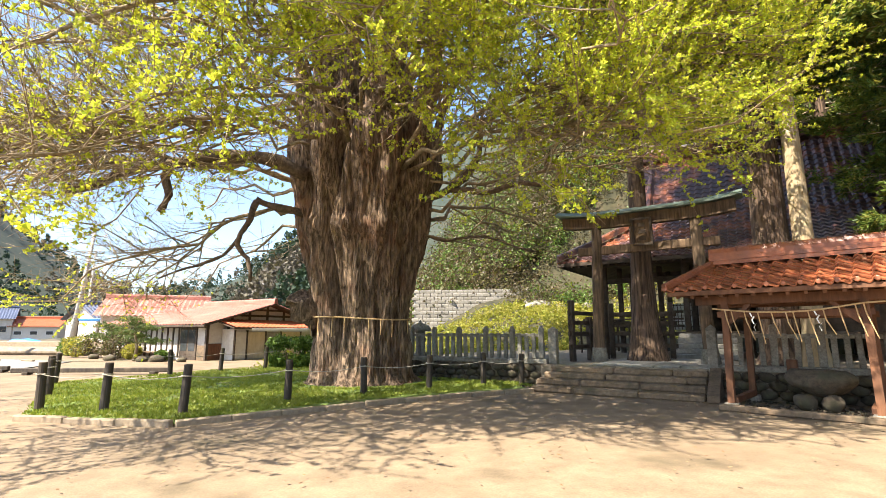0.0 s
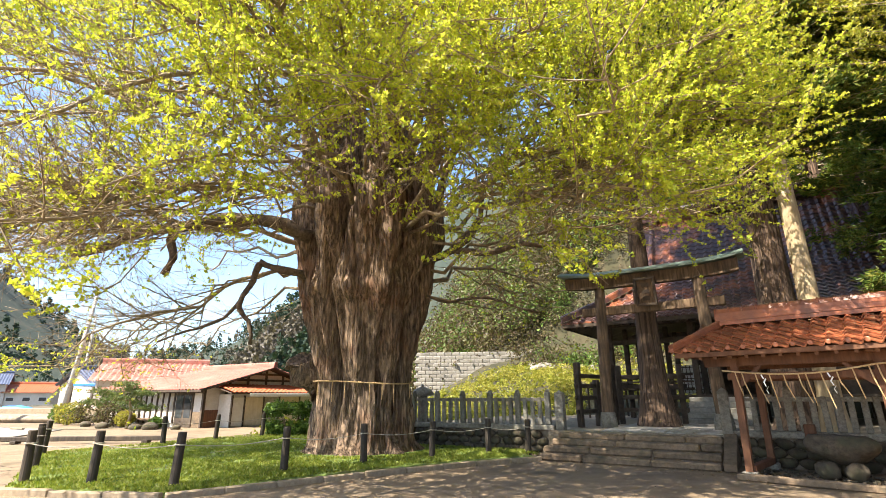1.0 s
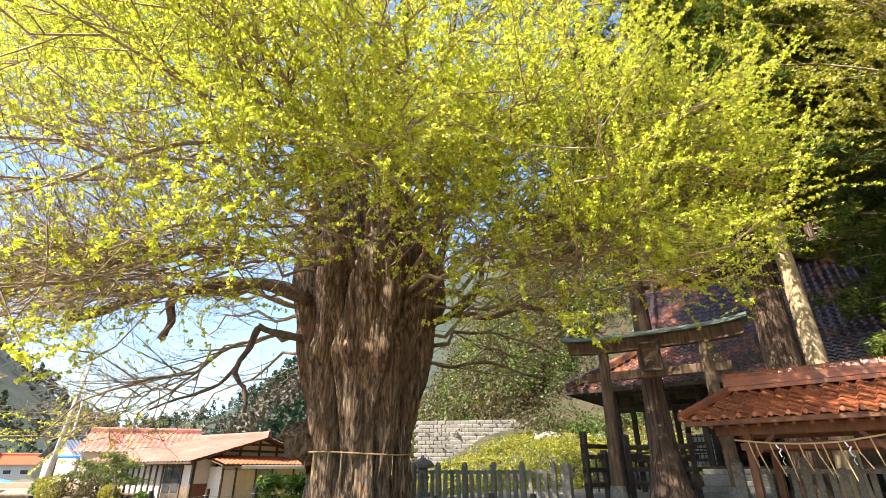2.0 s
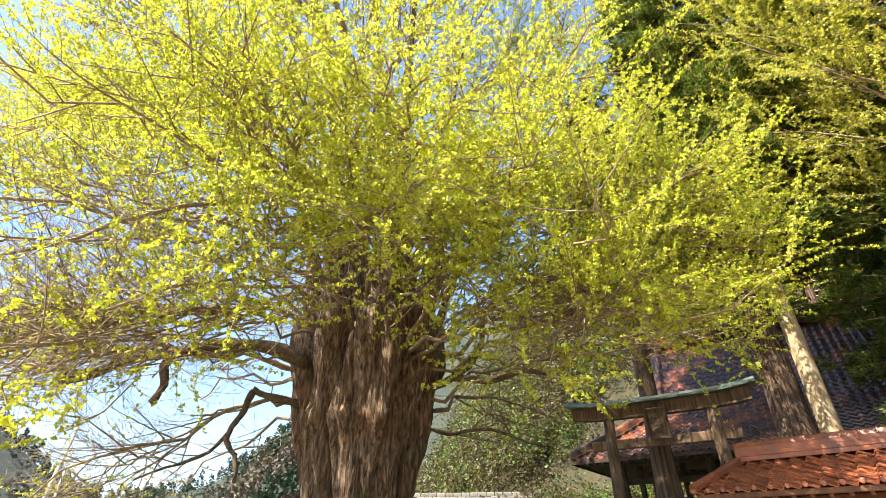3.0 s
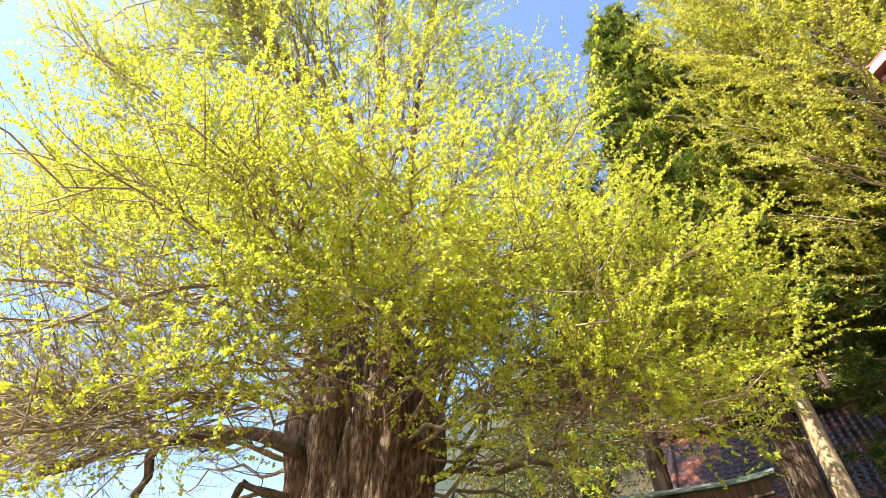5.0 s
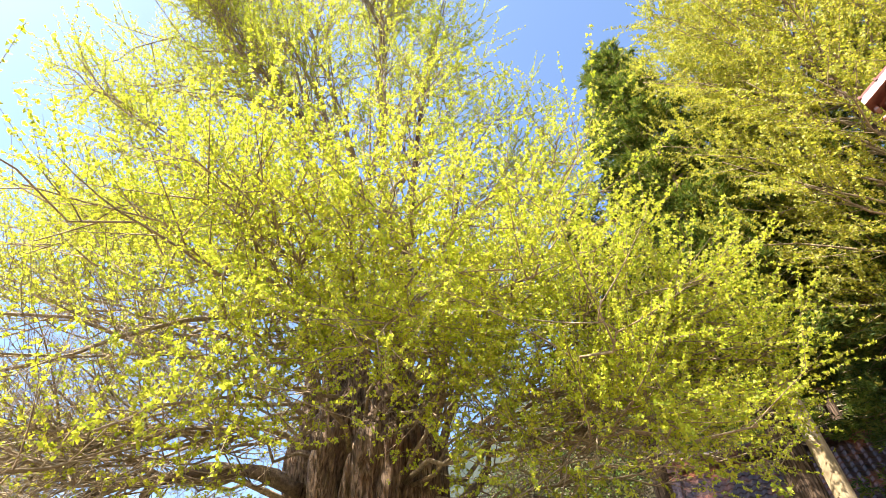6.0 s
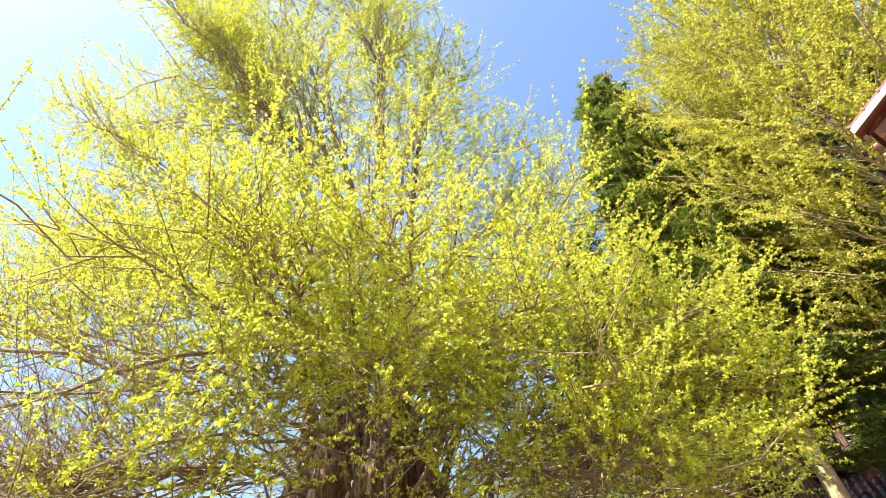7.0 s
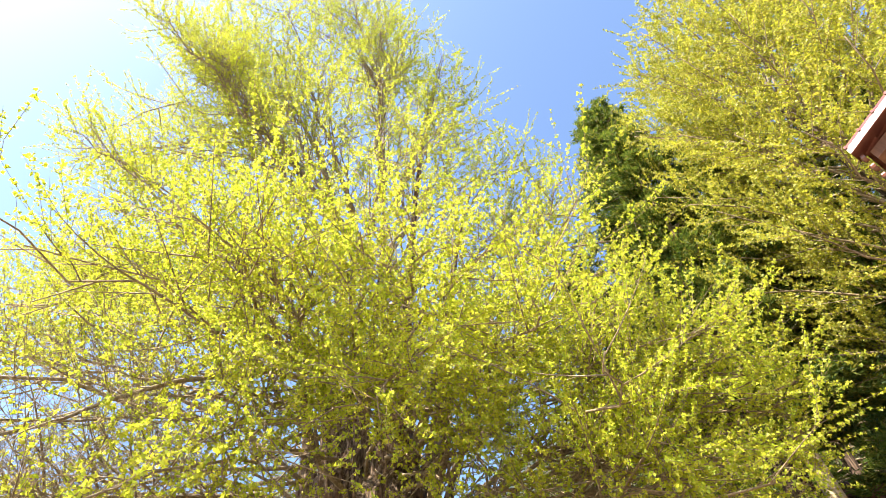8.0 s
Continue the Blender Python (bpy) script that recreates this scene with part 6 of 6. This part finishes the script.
utility_pole(-27.6, 37.0, 9.5, 4.5, "leaning grey concrete utility pole at the field's edge")
utility_pole(-46.0, 64.0, 12.0, 1.0, "distant grey utility pole among the houses")
utility_pole(-33.0, 30.5, 11.0, 5.0, "grey concrete utility pole with two crossarms")


# ---- slope behind the fence: wall, meadow, brush, woods ----
def build_slope_wall():
    wall = thing("hillside_wall", pose(1.6, 43.0, 0, 0, 0, -6), "pale block retaining wall on the grassy slope", "wall", kind="structure")
    base = height(1.6, 42.6)
    r = np.random.default_rng(19)
    bm = [Geo().box((0, 0, 0), (w, 0.3, 0.30), 0.03).mesh("block", M_MASONRY) for w in (0.60, 0.63, 0.66)]
    for j in range(-5, 9):
        for i in range(21):
            ob = new("block", bm[int(r.integers(3))])
            ob.parent = wall
            ob.matrix_basis = pose(-4 + i * 0.65 + 0.32 * (j % 2), r.uniform(-0.03, 0.03) + 0.035 * j, base - 0.4 + 0.31 * j + r.uniform(-0.01, 0.01))
    part("backing", Geo().box((2.6, 0.42, base - 0.4), (13.6, 0.4, 5.0), 0.02), M_PAVING, wall)


def build_slope_rocks():
    r = np.random.default_rng(23)
    for k in range(34):
        x, y, w = r.uniform(6.6, 11.5), r.uniform(38.5, 42.0), r.uniform(0.25, 0.6)
        single("slope_rock", Geo().rock((0, 0, 0), (w, w * 0.8, w * 0.6), k + 60, 6), M_STONE, pose(x, y, height(x, y) + 0.12, 0, 0, 37 * k), "grey rock on the grassy slope", "rock", "rocks on the slope", smooth=True)


def scatter(name, mat, label, category, spots, size, leaves, leaf, seed):
    """Uncountable growth on the slopes as one mesh of leaves."""
    r = np.random.default_rng(seed)
    pts = []
    for x, y, s in spots:
        d = r.normal(0, 1, (leaves, 3)) * np.array([0.42, 0.42, 0.36]) * s * size
        pts.append(d + np.array([x, y, height(x, y) + 0.32 * s * size]))
    v, q = leaf_cloud(np.concatenate(pts), leaf, 3, seed)
    single(name, array_mesh(name, mat, v, q), None, HERE, label, category, kind="stuff")


def spots_in(r, n, x0, x1, y0, y1, keep, s0=0.6, s1=1.3):
    out = []
    while len(out) < n:
        x, y = r.uniform(x0, x1), r.uniform(y0, y1)
        if keep(x, y):
            out.append((x, y, r.uniform(s0, s1)))
    return out


def build_growth():
    r = np.random.default_rng(40)
    shrine_free = lambda x, y: not (-4 < (x - 2.9) * 0.839 - (y - 13) * 0.545 < 14 and (x - 2.9) * 0.545 + (y - 13) * 0.839 < 17)
    scatter("meadow_bushes", M_MEADOW, "yellow-green flowering bushes on the slope", "bushes", spots_in(r, 150, -6, 16, 24, 39, shrine_free), 0.6, 80, 0.10, 1)
    scatter("meadow_grass", M_SLOPE_GRASS, "bright green grass on the slope", "grass", spots_in(r, 1500, -8, 20, 22, 41, shrine_free), 0.4, 17, 0.12, 2)
    scatter("hillside_brush", M_BRUSH, "budding brown and green brush on the hillside", "brush", spots_in(r, 1500, -14, 60, 45, 110, shrine_free, 0.8, 2.0), 2.2, 45, 0.28, 3)
    scatter("bank_brush", M_BRUSH, "budding brown and olive brush above the block wall", "brush", spots_in(r, 820, -6, 26, 44.5, 72, shrine_free, 0.6, 1.5), 1.8, 70, 0.17, 9)
    scatter("upper_bank_brush", M_BRUSH, "brown and olive brush on the upper bank", "brush", spots_in(r, 700, 2, 34, 44, 84, shrine_free, 0.7, 1.7), 2.0, 60, 0.19, 12)
    steep = lambda x, y: shrine_free(x, y) and height(x, y) > 3.5
    scatter("side_bank_brush", M_BRUSH, "brown and olive brush on the steep side bank", "brush", spots_in(r, 600, 6, 34, 26, 46, steep, 0.5, 1.3), 1.6, 70, 0.15, 13)
    scatter("hillside_shrubs", M_SHRUB, "dark green evergreen shrubs on the hillside", "shrubs", spots_in(r, 160, 0, 55, 43, 100, shrine_free, 0.7, 2.2) + spots_in(r, 150, -3, 26, 45, 75, shrine_free, 0.5, 1.3), 2.2, 110, 0.22, 4)
    scatter("slope_shrubs", M_SHRUB, "green shrubs beside the block wall", "shrubs", spots_in(r, 26, 8, 16, 38, 46, shrine_free, 0.6, 1.4) + spots_in(r, 30, 8, 28, 28, 46, steep, 0.6, 1.3), 1.4, 220, 0.12, 8)
    scatter("side_woods", M_CEDAR, "dark evergreen wood on the side slope", "woods", spots_in(r, 170, 22, 60, 2, 45, shrine_free, 1.5, 4.0), 3.0, 120, 0.40, 5)


def build_far_woods():
    """Conifers and bare broadleaf trees on the far hills."""
    r = np.random.default_rng(50)
    for name, mat, label, n, tall in (("far_conifers", M_FARWOOD, "dark conifer woods on the far hills", 1200, 1.0), ("far_broadleaf_woods", M_FARBROAD, "bare brownish woods on the far hills", 900, 0.7)):
        pts = []
        while len(pts) < n:
            x, y = r.uniform(-460, 160), r.uniform(150, 480)
            if len(pts) % 3 == 0:      # the near spur beside the old tree
                y = r.uniform(115, 250)
                x = y * r.uniform(-0.45, -0.12)
            z = height(x, y)
            if z < 3 or (noise.noise(Vector((x / 60, y / 60, 9))) > 0.05) == (tall == 1.0):
                continue
            h = r.uniform(8, 14) * tall
            f = r.uniform(0.0, 1.0, 26)
            a = r.uniform(0, 6.28, 26)
            rad = (1 - f) * 2.4 + 0.2
            pts.append(np.stack([x + np.cos(a) * rad, y + np.sin(a) * rad, z + f * h], 1))
        v, q = leaf_cloud(np.concatenate(pts), 1.15, 3, 51)
        single(name, array_mesh(name, mat, v, q), None, HERE, label, "woods", kind="stuff")


build_slope_wall()
build_slope_rocks()
build_growth()
build_far_woods()


# ---- fallen bits on the forecourt ----
def build_litter():
    r = np.random.default_rng(60)
    pts = []
    for cx, cy, sx, sy, n in ((0, 8, 6, 3.5, 900), (5.3, 10.9, 0.5, 0.5, 260), (-6, 7.6, 3, 0.6, 160), (1.5, 11.8, 2.0, 0.5, 260)):
        pts.append(np.stack([r.normal(cx, sx, n), r.normal(cy, sy, n), np.full(n, 0.004)], 1))
    p = np.concatenate(pts)
    p = p[[not inside(x, y, LAWN) and (x - 2.9) * 0.545 + (y - 13) * 0.839 < -0.25 and y > 2.5 for x, y, _ in p]]
    m = len(p)
    a = r.uniform(0, 6.28, m)
    d = np.stack([np.cos(a), np.sin(a), r.uniform(-0.1, 0.35, m)], 1) * r.uniform(0.015, 0.045, (m, 1))
    w = np.stack([-np.sin(a), np.cos(a), r.uniform(-0.2, 0.2, m)], 1) * r.uniform(0.006, 0.02, (m, 1))
    p[:, 2] += 0.012
    v = np.stack([p - d, p + w, p + d, p - w], 1).reshape(-1, 3)
    mat = foliage("fallen_bits", [(0.08, 0.04, 0.02), (0.18, 0.10, 0.05), (0.26, 0.17, 0.09)], 0.1)
    single("leaf_litter", array_mesh("leaf_litter", mat, v, np.arange(len(v)).reshape(-1, 4)), None, HERE, "small brown fallen bits on the sandy ground", "litter", kind="stuff")


build_litter()
